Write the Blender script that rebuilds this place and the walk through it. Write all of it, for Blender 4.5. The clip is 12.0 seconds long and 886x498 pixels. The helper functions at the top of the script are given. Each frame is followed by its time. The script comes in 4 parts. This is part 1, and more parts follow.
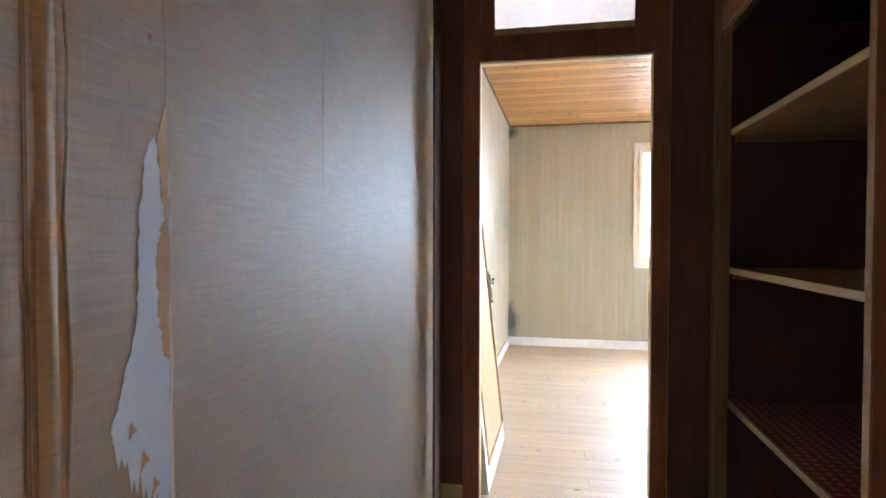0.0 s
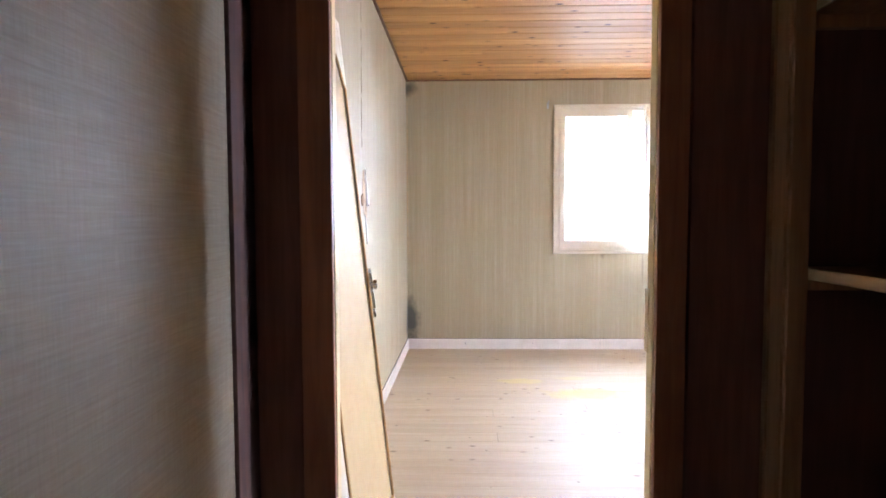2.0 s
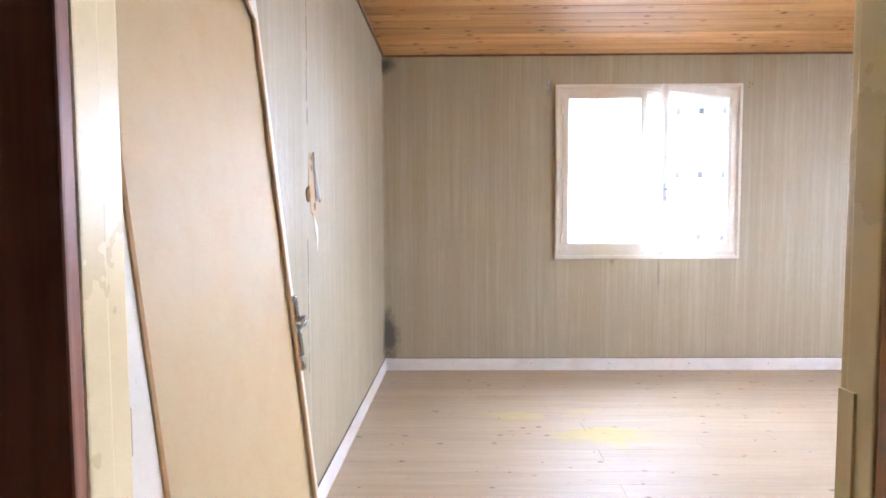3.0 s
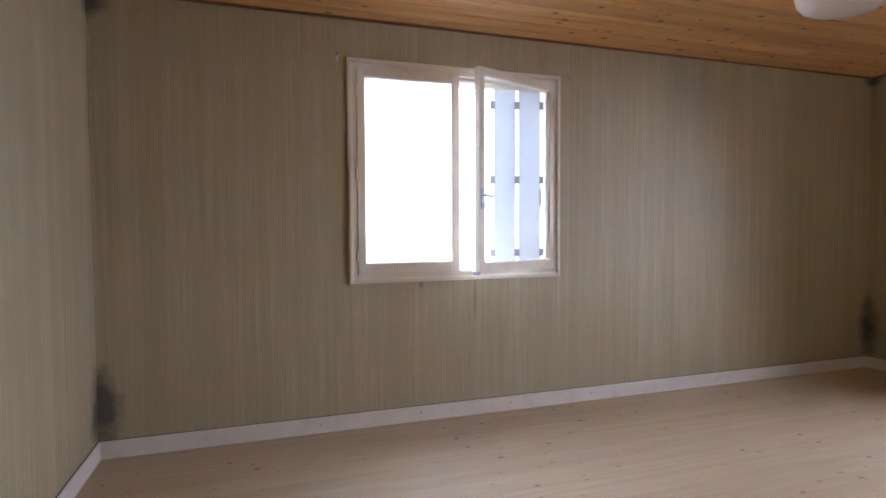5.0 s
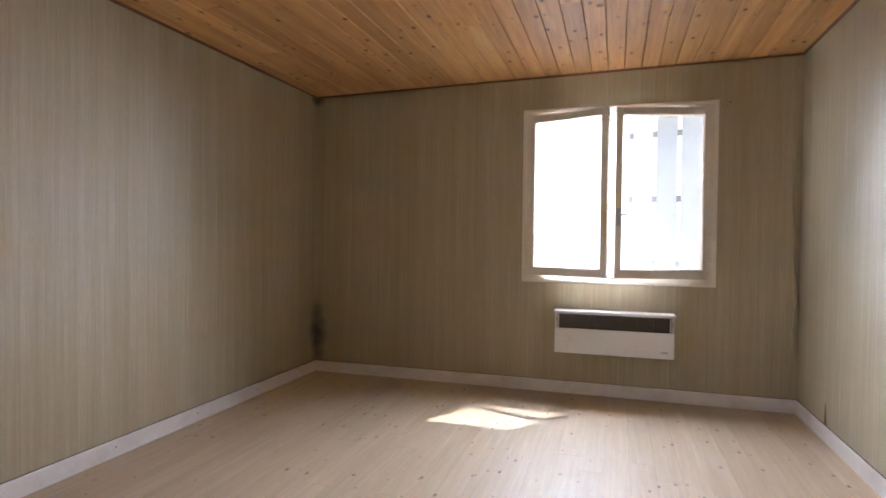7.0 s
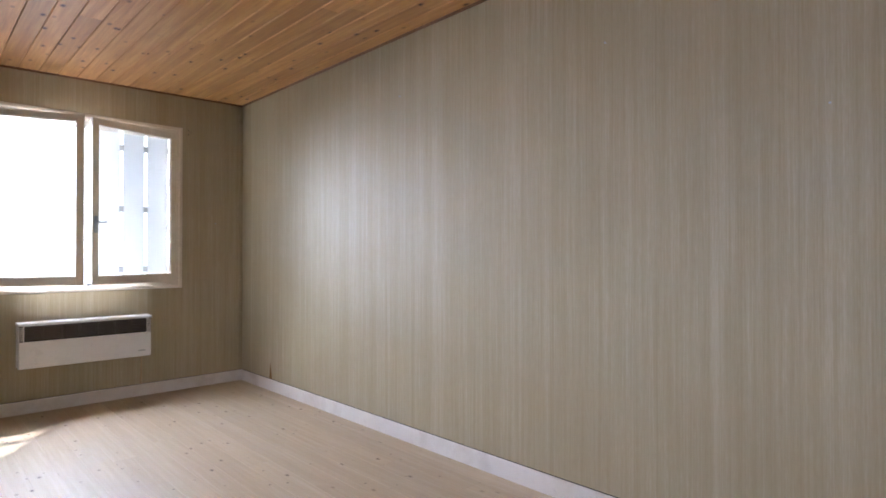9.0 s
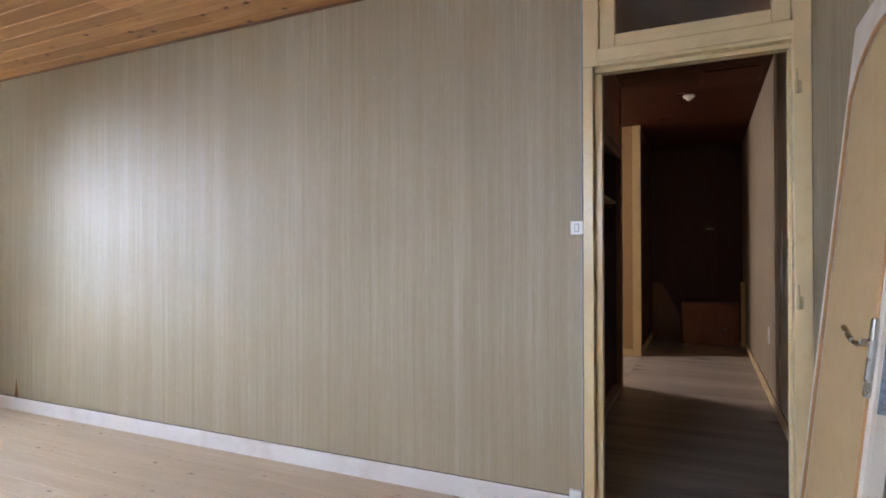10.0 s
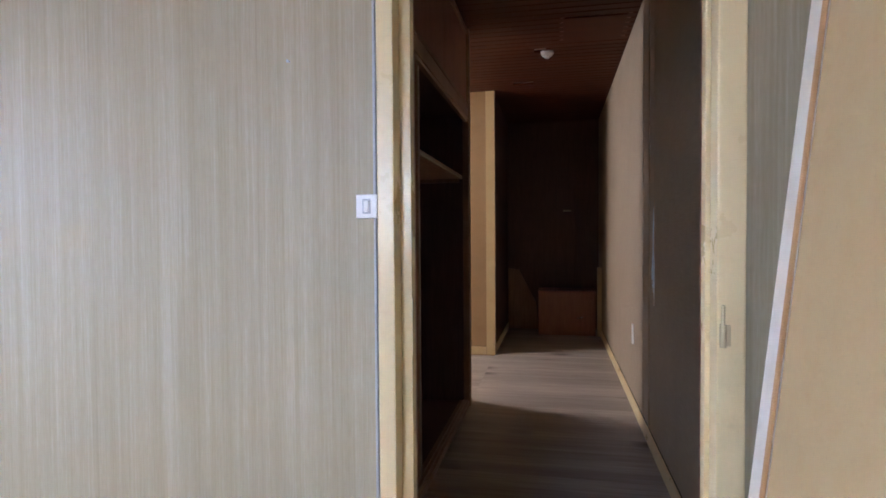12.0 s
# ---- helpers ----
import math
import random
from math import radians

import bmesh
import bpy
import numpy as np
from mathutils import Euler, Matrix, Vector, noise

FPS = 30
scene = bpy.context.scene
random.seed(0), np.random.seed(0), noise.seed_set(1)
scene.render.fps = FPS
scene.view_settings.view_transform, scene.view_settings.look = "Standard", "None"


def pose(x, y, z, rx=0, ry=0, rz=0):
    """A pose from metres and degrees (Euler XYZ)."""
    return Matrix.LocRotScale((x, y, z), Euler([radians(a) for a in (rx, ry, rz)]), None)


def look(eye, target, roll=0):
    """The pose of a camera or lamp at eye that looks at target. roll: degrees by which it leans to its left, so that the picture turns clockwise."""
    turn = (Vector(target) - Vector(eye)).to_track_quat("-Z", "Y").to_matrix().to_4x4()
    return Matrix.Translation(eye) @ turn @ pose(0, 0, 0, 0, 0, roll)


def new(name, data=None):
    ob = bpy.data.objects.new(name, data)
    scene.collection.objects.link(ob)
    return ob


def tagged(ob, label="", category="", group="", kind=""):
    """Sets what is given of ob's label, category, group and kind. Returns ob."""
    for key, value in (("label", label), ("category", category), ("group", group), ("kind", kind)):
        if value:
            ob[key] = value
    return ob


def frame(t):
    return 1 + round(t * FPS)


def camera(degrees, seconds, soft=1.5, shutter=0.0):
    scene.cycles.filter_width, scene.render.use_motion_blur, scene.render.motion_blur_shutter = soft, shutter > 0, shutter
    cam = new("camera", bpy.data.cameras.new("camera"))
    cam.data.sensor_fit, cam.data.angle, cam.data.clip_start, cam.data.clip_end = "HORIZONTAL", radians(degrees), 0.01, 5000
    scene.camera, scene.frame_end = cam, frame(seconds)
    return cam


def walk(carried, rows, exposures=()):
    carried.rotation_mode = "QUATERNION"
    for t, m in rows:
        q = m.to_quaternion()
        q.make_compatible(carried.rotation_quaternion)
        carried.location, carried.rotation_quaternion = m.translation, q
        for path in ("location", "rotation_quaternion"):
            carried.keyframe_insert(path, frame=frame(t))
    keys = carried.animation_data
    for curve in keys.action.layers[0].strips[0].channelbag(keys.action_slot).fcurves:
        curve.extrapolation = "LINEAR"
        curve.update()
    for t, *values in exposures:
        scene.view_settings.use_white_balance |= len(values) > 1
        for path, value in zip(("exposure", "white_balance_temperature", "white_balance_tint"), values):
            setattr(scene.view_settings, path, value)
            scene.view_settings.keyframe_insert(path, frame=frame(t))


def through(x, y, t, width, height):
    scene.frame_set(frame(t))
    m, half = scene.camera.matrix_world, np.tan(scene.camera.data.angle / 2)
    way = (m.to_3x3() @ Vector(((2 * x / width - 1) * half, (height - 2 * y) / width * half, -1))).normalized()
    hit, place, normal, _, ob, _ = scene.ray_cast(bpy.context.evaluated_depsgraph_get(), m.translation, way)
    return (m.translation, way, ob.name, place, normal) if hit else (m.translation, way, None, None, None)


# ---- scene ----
cam = camera(76.6, 12.0, soft=1.75)
PATH = [
    (0, (0.515, -2.59, 1.264), (0.127, -0.629, 1.217), 0.1),
    (0.5, (0.478, -2.482, 1.25), (0.315, -0.489, 1.199), -0.2),
    (1, (0.462, -2.151, 1.233), (0.387, -0.154, 1.168), -0.2),
    (1.5, (0.457, -1.8, 1.223), (0.395, 0.197, 1.126), -0.1),
    (2, (0.472, -1.366, 1.246), (0.422, 0.631, 1.136), -0.2),
    (2.5, (0.498, -0.943, 1.259), (0.468, 1.053, 1.144), -0.2),
    (2.7, (0.514, -0.802, 1.257), (0.481, 1.194, 1.14), -0.2),
    (4.3, (0.552, 0.192, 1.227), (0.732, 2.182, 1.136), -0.5),
    (4.5, (0.663, 0.269, 1.265), (0.899, 2.252, 1.156), -0.4),
    (5, (0.81, 0.476, 1.262), (1.455, 2.367, 1.181), -0.3),
    (5.5, (0.969, 0.742, 1.243), (2.064, 2.415, 1.169), -0.2),
    (6, (1.192, 0.924, 1.244), (2.556, 2.385, 1.17), -0.2),
    (6.4, (1.297, 1.034, 1.241), (2.917, 2.206, 1.187), -0.3),
    (6.5, (1.312, 1.07, 1.233), (2.998, 2.144, 1.19), -0.2),
    (6.7, (1.319, 1.14, 1.251), (3.109, 2.031, 1.21), 0.2),
    (8.3, (1.003, 1.986, 1.153), (2.799, 1.106, 1.172), 0.1),
    (8.5, (0.918, 2.072, 1.165), (2.617, 1.017, 1.185), 0.1),
    (9, (0.766, 2.308, 1.19), (2.212, 0.926, 1.208), -0.0),
    (9.5, (0.635, 2.473, 1.188), (1.788, 0.839, 1.211), 0.1),
    (10, (0.507, 2.586, 1.204), (1.345, 0.77, 1.223), -0.1),
    (10.5, (0.488, 2.488, 1.22), (1.06, 0.571, 1.217), -0.2),
    (11, (0.493, 2.202, 1.244), (0.954, 0.256, 1.213), -0.3),
    (11.5, (0.524, 1.835, 1.225), (0.955, -0.118, 1.181), -0.2),
    (12, (0.542, 1.401, 1.249), (0.937, -0.559, 1.198), -0.4),
]
EXPOSURES = [(0.0, 2.65, 5280, 12), (1.5, 2.4, 5450, 20), (2.5, 1.98, 5450, 20), (4.5, 1.23, 5750, 23), (5.0, 0.52, 5700, 23), (5.5, 0.57, 5650, 22), (6.0, 0.82, 5700, 23), (6.5, 0.75, 5800, 22), (8.5, 0.5, 5750, 20), (9.5, 0.76, 5540, 20), (10.5, 1.0, 5450, 17), (12.0, 1.33, 5080, 19)]
LAMP = (2.93, 2.01)     # pendant lamp
LAMP_DROP = 0.512
walk(cam, [(row[0], look(row[1], row[2], row[3])) for row in PATH], EXPOSURES)

# ---------------------------------------------------------------- light
world = bpy.data.worlds.new("world")
scene.world = world
world.use_nodes = True
sky = world.node_tree.nodes.new("ShaderNodeTexSky")
sky.sky_type = "NISHITA"
sky.sun_disc = False
SUN_DOWN = Vector((-0.59, 0.345, -1.0)).normalized()
sky.sun_elevation = math.asin(-SUN_DOWN.z)
sky.sun_rotation = math.atan2(-SUN_DOWN.x, -SUN_DOWN.y)
world.node_tree.links.new(sky.outputs[0], world.node_tree.nodes["Background"].inputs[0])
world.node_tree.nodes["Background"].inputs[1].default_value = 0.12

sun_lamp = bpy.data.lights.new("sun", "SUN")
sun_lamp.energy, sun_lamp.angle, sun_lamp.color = 5.0, radians(0.6), (1.0, 0.94, 0.84)
sun = new("sun", sun_lamp)
sun.matrix_world = Matrix.Translation((9, -2, 8)) @ SUN_DOWN.to_track_quat("-Z", "Y").to_matrix().to_4x4()


def sky_lamp(name, eye, target, sx, sy, watts, color):
    """Area lamp just outside a window opening, for the light of the bright hazy sky."""
    data = bpy.data.lights.new(name, "AREA")
    data.shape, data.size, data.size_y, data.energy, data.color = "RECTANGLE", sx, sy, watts, color
    ob = new(name, data)
    ob.matrix_world = look(eye, target)
    return ob


sky_lamp("sky_window_1", (2.11, 6.3, 3.4), (2.11, 3.9, 1.95), 6.5, 5.0, 1080, (0.83, 0.91, 1.0))
sky_lamp("sky_window_2", (8.3, 0.9, 3.4), (5.9, 0.9, 1.95), 6.5, 5.0, 3500, (0.85, 0.92, 1.0))
sky_lamp("sky_hall_window", (3.45, -3.4, 2.5), (1.9, -3.5, 0.0), 0.35, 0.9, 44, (1.0, 0.81, 0.54))


# ---------------------------------------------------------------- materials
class Mat:
    """A node material with a Principled surface and short ways to add nodes."""

    def __init__(self, name, rough=0.6, metal=0.0, spec=0.5):
        self.m = bpy.data.materials.new(name)
        self.m.use_nodes = True
        self.t = self.m.node_tree
        self.b = self.t.nodes["Principled BSDF"]
        self.b.inputs["Roughness"].default_value = rough
        self.b.inputs["Metallic"].default_value = metal
        self.b.inputs["Specular IOR Level"].default_value = spec

    def n(self, kind, operation):
        node = self.t.nodes.new(kind)
        node.operation = operation
        return node

    def put(self, a, b):
        if isinstance(a, bpy.types.NodeSocket):
            self.t.links.new(a, b)
        else:
            b.default_value = a

    def place(self):
        return self.t.nodes.new("ShaderNodeNewGeometry").outputs["Position"]

    def local(self):
        return self.t.nodes.new("ShaderNodeTexCoord").outputs["Object"]

    def scaled(self, vec, s, off=None):
        node = self.t.nodes.new("ShaderNodeMapping")
        self.put(vec, node.inputs["Vector"])
        node.inputs["Scale"].default_value = s
        if off is not None:
            self.put(off, node.inputs["Location"])
        return node.outputs[0]

    def noise(self, vec, scale=5.0, detail=4.0, rough=0.55, distort=0.0):
        node = self.t.nodes.new("ShaderNodeTexNoise")
        self.put(vec, node.inputs["Vector"])
        node.inputs["Scale"].default_value = scale
        node.inputs["Detail"].default_value = detail
        node.inputs["Roughness"].default_value = rough
        node.inputs["Distortion"].default_value = distort
        return node.outputs["Fac"]

    def voronoi(self, vec, scale=5.0, rand=1.0):
        node = self.t.nodes.new("ShaderNodeTexVoronoi")
        self.put(vec, node.inputs["Vector"])
        node.inputs["Scale"].default_value = scale
        node.inputs["Randomness"].default_value = rand
        return node.outputs["Distance"]

    def ramp(self, fac, *stops):
        node = self.t.nodes.new("ShaderNodeValToRGB")
        self.put(fac, node.inputs[0])
        el = node.color_ramp.elements
        while len(el) < len(stops):
            el.new(0.5)
        for e, (p, c) in zip(el, stops):
            e.position = p
            e.color = (c, c, c, 1) if isinstance(c, (int, float)) else (*c, 1)
        return node.outputs[0]

    def math(self, op, a, b=0.0, c=0.0):
        node = self.n("ShaderNodeMath", op)
        self.put(a, node.inputs[0]), self.put(b, node.inputs[1]), self.put(c, node.inputs[2])
        return node.outputs[0]

    def mix(self, fac, a, b, blend="MIX"):
        node = self.t.nodes.new("ShaderNodeMix")
        node.data_type, node.blend_type = "RGBA", blend
        self.put(fac, node.inputs[0])
        for v, i in ((a, 6), (b, 7)):
            self.put((*v, 1) if isinstance(v, tuple) else v, node.inputs[i])
        return node.outputs[2]

    def color(self, c):
        self.put((*c, 1) if isinstance(c, tuple) else c, self.b.inputs["Base Color"])
        return self

    def rough(self, r):
        self.put(r, self.b.inputs["Roughness"])
        return self

    def bump(self, height, strength=0.2, dist=0.002):
        node = self.t.nodes.new("ShaderNodeBump")
        self.put(height, node.inputs["Height"])
        node.inputs["Strength"].default_value = strength
        node.inputs["Distance"].default_value = dist
        self.t.links.new(node.outputs[0], self.b.inputs["Normal"])
        return self

    def axis(self, vec):
        node = self.t.nodes.new("ShaderNodeSeparateXYZ")
        self.put(vec, node.inputs[0])
        return node.outputs

    def join(self, x, y, z):
        node = self.t.nodes.new("ShaderNodeCombineXYZ")
        self.put(x, node.inputs[0]), self.put(y, node.inputs[1]), self.put(z, node.inputs[2])
        return node.outputs[0]

    def blot(self, centre, radii, softness=0.5, grain=7.0):
        """A ragged stain: 1 inside an uneven ellipsoid round a place, 0 outside."""
        p = self.place()
        node = self.n("ShaderNodeVectorMath", "SUBTRACT")
        self.put(p, node.inputs[0])
        node.inputs[1].default_value = centre
        div = self.n("ShaderNodeVectorMath", "DIVIDE")
        self.put(node.outputs[0], div.inputs[0])
        div.inputs[1].default_value = radii
        ln = self.n("ShaderNodeVectorMath", "LENGTH")
        self.put(div.outputs[0], ln.inputs[0])
        d = self.math("ADD", ln.outputs["Value"], self.math("MULTIPLY_ADD", self.noise(p, grain, 5, 0.65), 1.6, -0.8))
        return self.ramp(d, (max(0.0, 1 - softness), 1.0), (1.0, 0.0))


def random_of(m):
    return m.t.nodes.new("ShaderNodeObjectInfo").outputs["Random"]


def island_of(m):
    return m.t.nodes.new("ShaderNodeNewGeometry").outputs["Random Per Island"]


def wallpaper():
    """Satin striped paper: fine upright streaks, slow tone changes, mould in two corners, damp under the first window."""
    m = Mat("striped_wallpaper", 0.5, spec=0.72)
    p = m.axis(m.place())
    h = m.math("ADD", p[0], p[1])
    v = m.join(h, m.math("MULTIPLY", p[2], 0.012), 0.0)
    fine = m.noise(v, 150, 3, 0.7)
    mid = m.noise(v, 38, 3, 0.6)
    band = m.noise(v, 7, 2, 0.5)
    fleck = m.noise(m.join(h, m.math("MULTIPLY", p[2], 0.08), 0.0), 210, 3, 0.6)
    s = m.math("ADD", m.math("MULTIPLY", fine, 0.42), m.math("ADD", m.math("MULTIPLY", mid, 0.33), m.math("MULTIPLY", band, 0.25)))
    s = m.math("MULTIPLY_ADD", fleck, 0.22, m.math("SUBTRACT", s, 0.11))
    c = m.ramp(s, (0.39, (0.344, 0.283, 0.163)), (0.485, (0.387, 0.325, 0.202)), (0.53, (0.405, 0.344, 0.221)), (0.61, (0.458, 0.398, 0.276)))
    edge = m.math("ABSOLUTE", m.math("SUBTRACT", m.math("MODULO", m.math("ADD", h, 20.13), 0.53), 0.265))
    c = m.mix(m.ramp(edge, (0.0012, 0.22), (0.003, 0.0)), c, (0.22, 0.18, 0.11))
    grime = m.noise(m.place(), 1.3, 4, 0.6)
    c = m.mix(m.ramp(grime, (0.42, 0.0), (0.75, 0.45)), c, (0.36, 0.285, 0.165))
    mould = m.math("MAXIMUM", m.blot((0.02, 3.937, 0.27), (0.10, 0.16, 0.27), 0.65), m.blot((5.945, 3.937, 0.35), (0.12, 0.12, 0.33), 0.8))
    mould = m.math("MAXIMUM", mould, m.blot((5.945, 3.937, 2.50), (0.10, 0.10, 0.07), 0.6))
    mould = m.math("MAXIMUM", mould, m.blot((0.02, 3.937, 2.46), (0.10, 0.10, 0.09), 0.7))
    c = m.mix(m.math("MULTIPLY", mould, 0.88), c, (0.05, 0.05, 0.042))
    damp = m.math("MAXIMUM", m.blot((2.215, 3.937, 0.78), (0.013, 0.1, 0.16), 0.6, 25), m.blot((1.84, 3.937, 0.885), (0.02, 0.1, 0.035), 0.6, 25))
    c = m.mix(m.math("MULTIPLY", damp, 0.55), c, (0.14, 0.115, 0.08))
    m.color(c)
    worn = m.math("MULTIPLY", m.blot((-0.04, 1.22, 1.34), (0.3, 0.34, 0.36), 0.7, 9), m.ramp(m.noise(m.place(), 22, 4, 0.6), (0.45, 0.0), (0.60, 1.0)))
    base = m.ramp(m.noise(m.place(), 3.0, 4, 0.6), (0.3, 0.50), (0.7, 0.64))
    m.rough(m.math("MULTIPLY_ADD", worn, -0.22, base))
    m.bump(m.math("ADD", s, m.math("MULTIPLY", m.noise(m.place(), 3.2, 3, 0.5), 6.0)), 0.16, 0.002)
    return m.m


def linen_paper():
    """Beige woven-look paper of the corridor."""
    m = Mat("linen_wallpaper", 0.62, spec=1.0)
    m.b.inputs["Coat Weight"].default_value, m.b.inputs["Coat Roughness"].default_value = 0.16, 0.55
    p = m.axis(m.place())
    h = m.math("ADD", p[0], p[1])
    warp = m.noise(m.join(h, m.math("MULTIPLY", p[2], 0.06), 0.0), 260, 3, 0.6)
    weft = m.noise(m.join(m.math("MULTIPLY", h, 0.045), p[2], 0.0), 190, 4, 0.7)
    w = m.math("ADD", m.math("MULTIPLY", warp, 0.36), m.math("MULTIPLY", weft, 0.64))
    c = m.ramp(w, (0.34, (0.290, 0.224, 0.140)), (0.52, (0.356, 0.284, 0.188)), (0.68, (0.420, 0.345, 0.238)))
    c = m.mix(m.ramp(m.noise(m.place(), 1.8, 5, 0.65), (0.45, 0.0), (0.78, 0.4)), c, (0.25, 0.18, 0.105))
    c = m.mix(m.ramp(m.voronoi(m.place(), 4.0), (0.018, 0.6), (0.03, 0.0)), c, (0.14, 0.09, 0.05))
    m.color(c)
    big = m.noise(m.join(h, m.math("MULTIPLY", p[2], 0.12), 0.0), 9, 4, 0.6)
    m.bump(m.math("ADD", m.math("MULTIPLY", w, 0.3), m.math("ADD", m.math("MULTIPLY", big, 1.6), m.math("MULTIPLY", m.noise(m.place(), 5.5, 4, 0.55), 3.0))), 0.42, 0.003)
    return m.m


def board_wood(name, dark, mid, pale, rough, knot, knots=3.2, along="x", rand="object", worn=None, spec=0.5, vary=0.30, knot_size=1.0):
    """Sawn boards: long grain, knots, a tone of its own for each board."""
    m = Mat(name, rough, spec=spec)
    p = m.axis(m.place())
    r = random_of(m) if rand == "object" else island_of(m)
    shift = m.math("MULTIPLY", r, 37.0)
    a, b = (p[0], p[1]) if along == "x" else (p[1], p[0])
    vec = m.join(m.math("ADD", m.math("MULTIPLY", a, 0.055), shift), b, p[2])
    grain = m.noise(vec, 42, 5, 0.62, 0.6)
    wide = m.noise(vec, 11, 3, 0.5, 0.8)
    g = m.math("ADD", m.math("MULTIPLY", grain, 0.55), m.math("MULTIPLY", wide, 0.45))
    c = m.ramp(g, (0.33, dark), (0.5, mid), (0.66, pale))
    kv = m.join(m.math("ADD", m.math("MULTIPLY", a, 0.55), shift), b, shift)
    kd = m.voronoi(kv, knots)
    kd = m.math("ADD", kd, m.math("MULTIPLY_ADD", m.noise(m.place(), 60, 2), 0.03, -0.015))
    c = m.mix(m.ramp(kd, (0.06 * knot_size, 1.0), (0.10 * knot_size, 0.5), (0.17 * knot_size, 0.0)), c, knot)
    tone = m.math("MULTIPLY_ADD", r, vary, 1.0 - vary / 2)
    c = m.mix(1.0, c, m.join(tone, tone, m.math("POWER", tone, 1.15)), "MULTIPLY")
    if worn:
        c = worn(m, c)
    m.color(c)
    m.rough(m.math("MULTIPLY_ADD", g, 0.22, rough - 0.11))
    m.bump(m.math("SUBTRACT", g, m.ramp(kd, (0.05 * knot_size, 0.5), (0.15 * knot_size, 0.0))), 0.12, 0.0015)
    return m.m


def floor_wear(m, c):
    c = m.mix(m.math("MULTIPLY", m.blot((1.42, 2.55, 0), (0.36, 0.17, 1), 0.5, 5), 0.7), c, (0.62, 0.50, 0.13))
    c = m.mix(m.math("MULTIPLY", m.blot((0.95, 2.87, 0), (0.20, 0.08, 1), 0.5, 6), 0.6), c, (0.62, 0.52, 0.18))
    c = m.mix(m.math("MULTIPLY", m.blot((1.36, 2.95, 0), (0.16, 0.06, 1), 0.5, 6), 0.4), c, (0.62, 0.52, 0.18))
    c = m.mix(m.ramp(m.noise(m.place(), 2.2, 5, 0.65), (0.5, 0.0), (0.8, 0.45)), c, (0.50, 0.42, 0.36))
    return m.mix(m.ramp(m.voronoi(m.place(), 8.0), (0.035, 0.75), (0.075, 0.0)), c, (0.16, 0.12, 0.09))


def paint(name, base, rough=0.45, dirt=(0.3, 0.24, 0.15), amount=0.35, spec=0.5, scale=6.0, bump=0.1):
    m = Mat(name, rough, spec=spec)
    n1 = m.noise(m.place(), scale, 5, 0.65)
    n2 = m.noise(m.place(), scale * 9, 4, 0.6)
    c = m.mix(m.ramp(n1, (0.48, 0.0), (0.78, amount)), base, dirt)
    c = m.mix(m.ramp(n2, (0.62, 0.0), (0.74, amount * 0.5)), c, tuple(0.6 * v for v in base))
    m.color(c)
    m.rough(m.math("MULTIPLY_ADD", n1, 0.25, rough - 0.12))
    m.bump(m.math("ADD", n2, m.math("MULTIPLY", n1, 2.0)), bump, 0.0012)
    return m.m


def brown_wood(name, dark, pale, rough, along="z"):
    m = Mat(name, rough)
    p = m.axis(m.place())
    k = 0.07
    x, y, z = [m.math("MULTIPLY", q, k if i == "xyz".index(along) else 1.0) for i, q in enumerate(p)]
    g = m.noise(m.join(x, y, z), 55, 5, 0.6, 0.5)
    c = m.ramp(g, (0.35, dark), (0.65, pale))
    c = m.mix(m.ramp(m.noise(m.place(), 4, 4, 0.6), (0.5, 0.0), (0.8, 0.4)), c, tuple(0.55 * v for v in dark))
    m.color(c)
    m.bump(g, 0.1, 0.001)
    return m.m


def metal(name, base, rough):
    m = Mat(name, rough, 1.0)
    n1 = m.noise(m.place(), 22, 3, 0.5)
    m.color(m.mix(m.ramp(n1, (0.5, 0.0), (0.8, 0.25)), base, tuple(0.5 * v for v in base)))
    m.rough(m.math("MULTIPLY_ADD", n1, 0.3, rough - 0.1))
    return m.m


def pane_glass():
    m = bpy.data.materials.new("window_glass")
    m.use_nodes = True
    t = m.node_tree
    t.nodes.remove(t.nodes["Principled BSDF"])
    clear, shine, mix, face, power, gain = (t.nodes.new(k) for k in ("ShaderNodeBsdfTransparent", "ShaderNodeBsdfGlossy", "ShaderNodeMixShader", "ShaderNodeLayerWeight", "ShaderNodeMath", "ShaderNodeMath"))
    face.inputs[0].default_value = 0.5
    power.operation, gain.operation = "POWER", "MULTIPLY_ADD"
    power.inputs[1].default_value, gain.inputs[1].default_value, gain.inputs[2].default_value = 4.0, 0.5, 0.014
    t.links.new(face.outputs["Facing"], power.inputs[0]), t.links.new(power.outputs[0], gain.inputs[0])
    clear.inputs[0].default_value = (0.95, 0.97, 0.96, 1)
    shine.inputs["Roughness"].default_value = 0.03
    t.links.new(gain.outputs[0], mix.inputs[0])
    t.links.new(clear.outputs[0], mix.inputs[1]), t.links.new(shine.outputs[0], mix.inputs[2])
    t.links.new(mix.outputs[0], t.nodes["Material Output"].inputs[0])
    return m


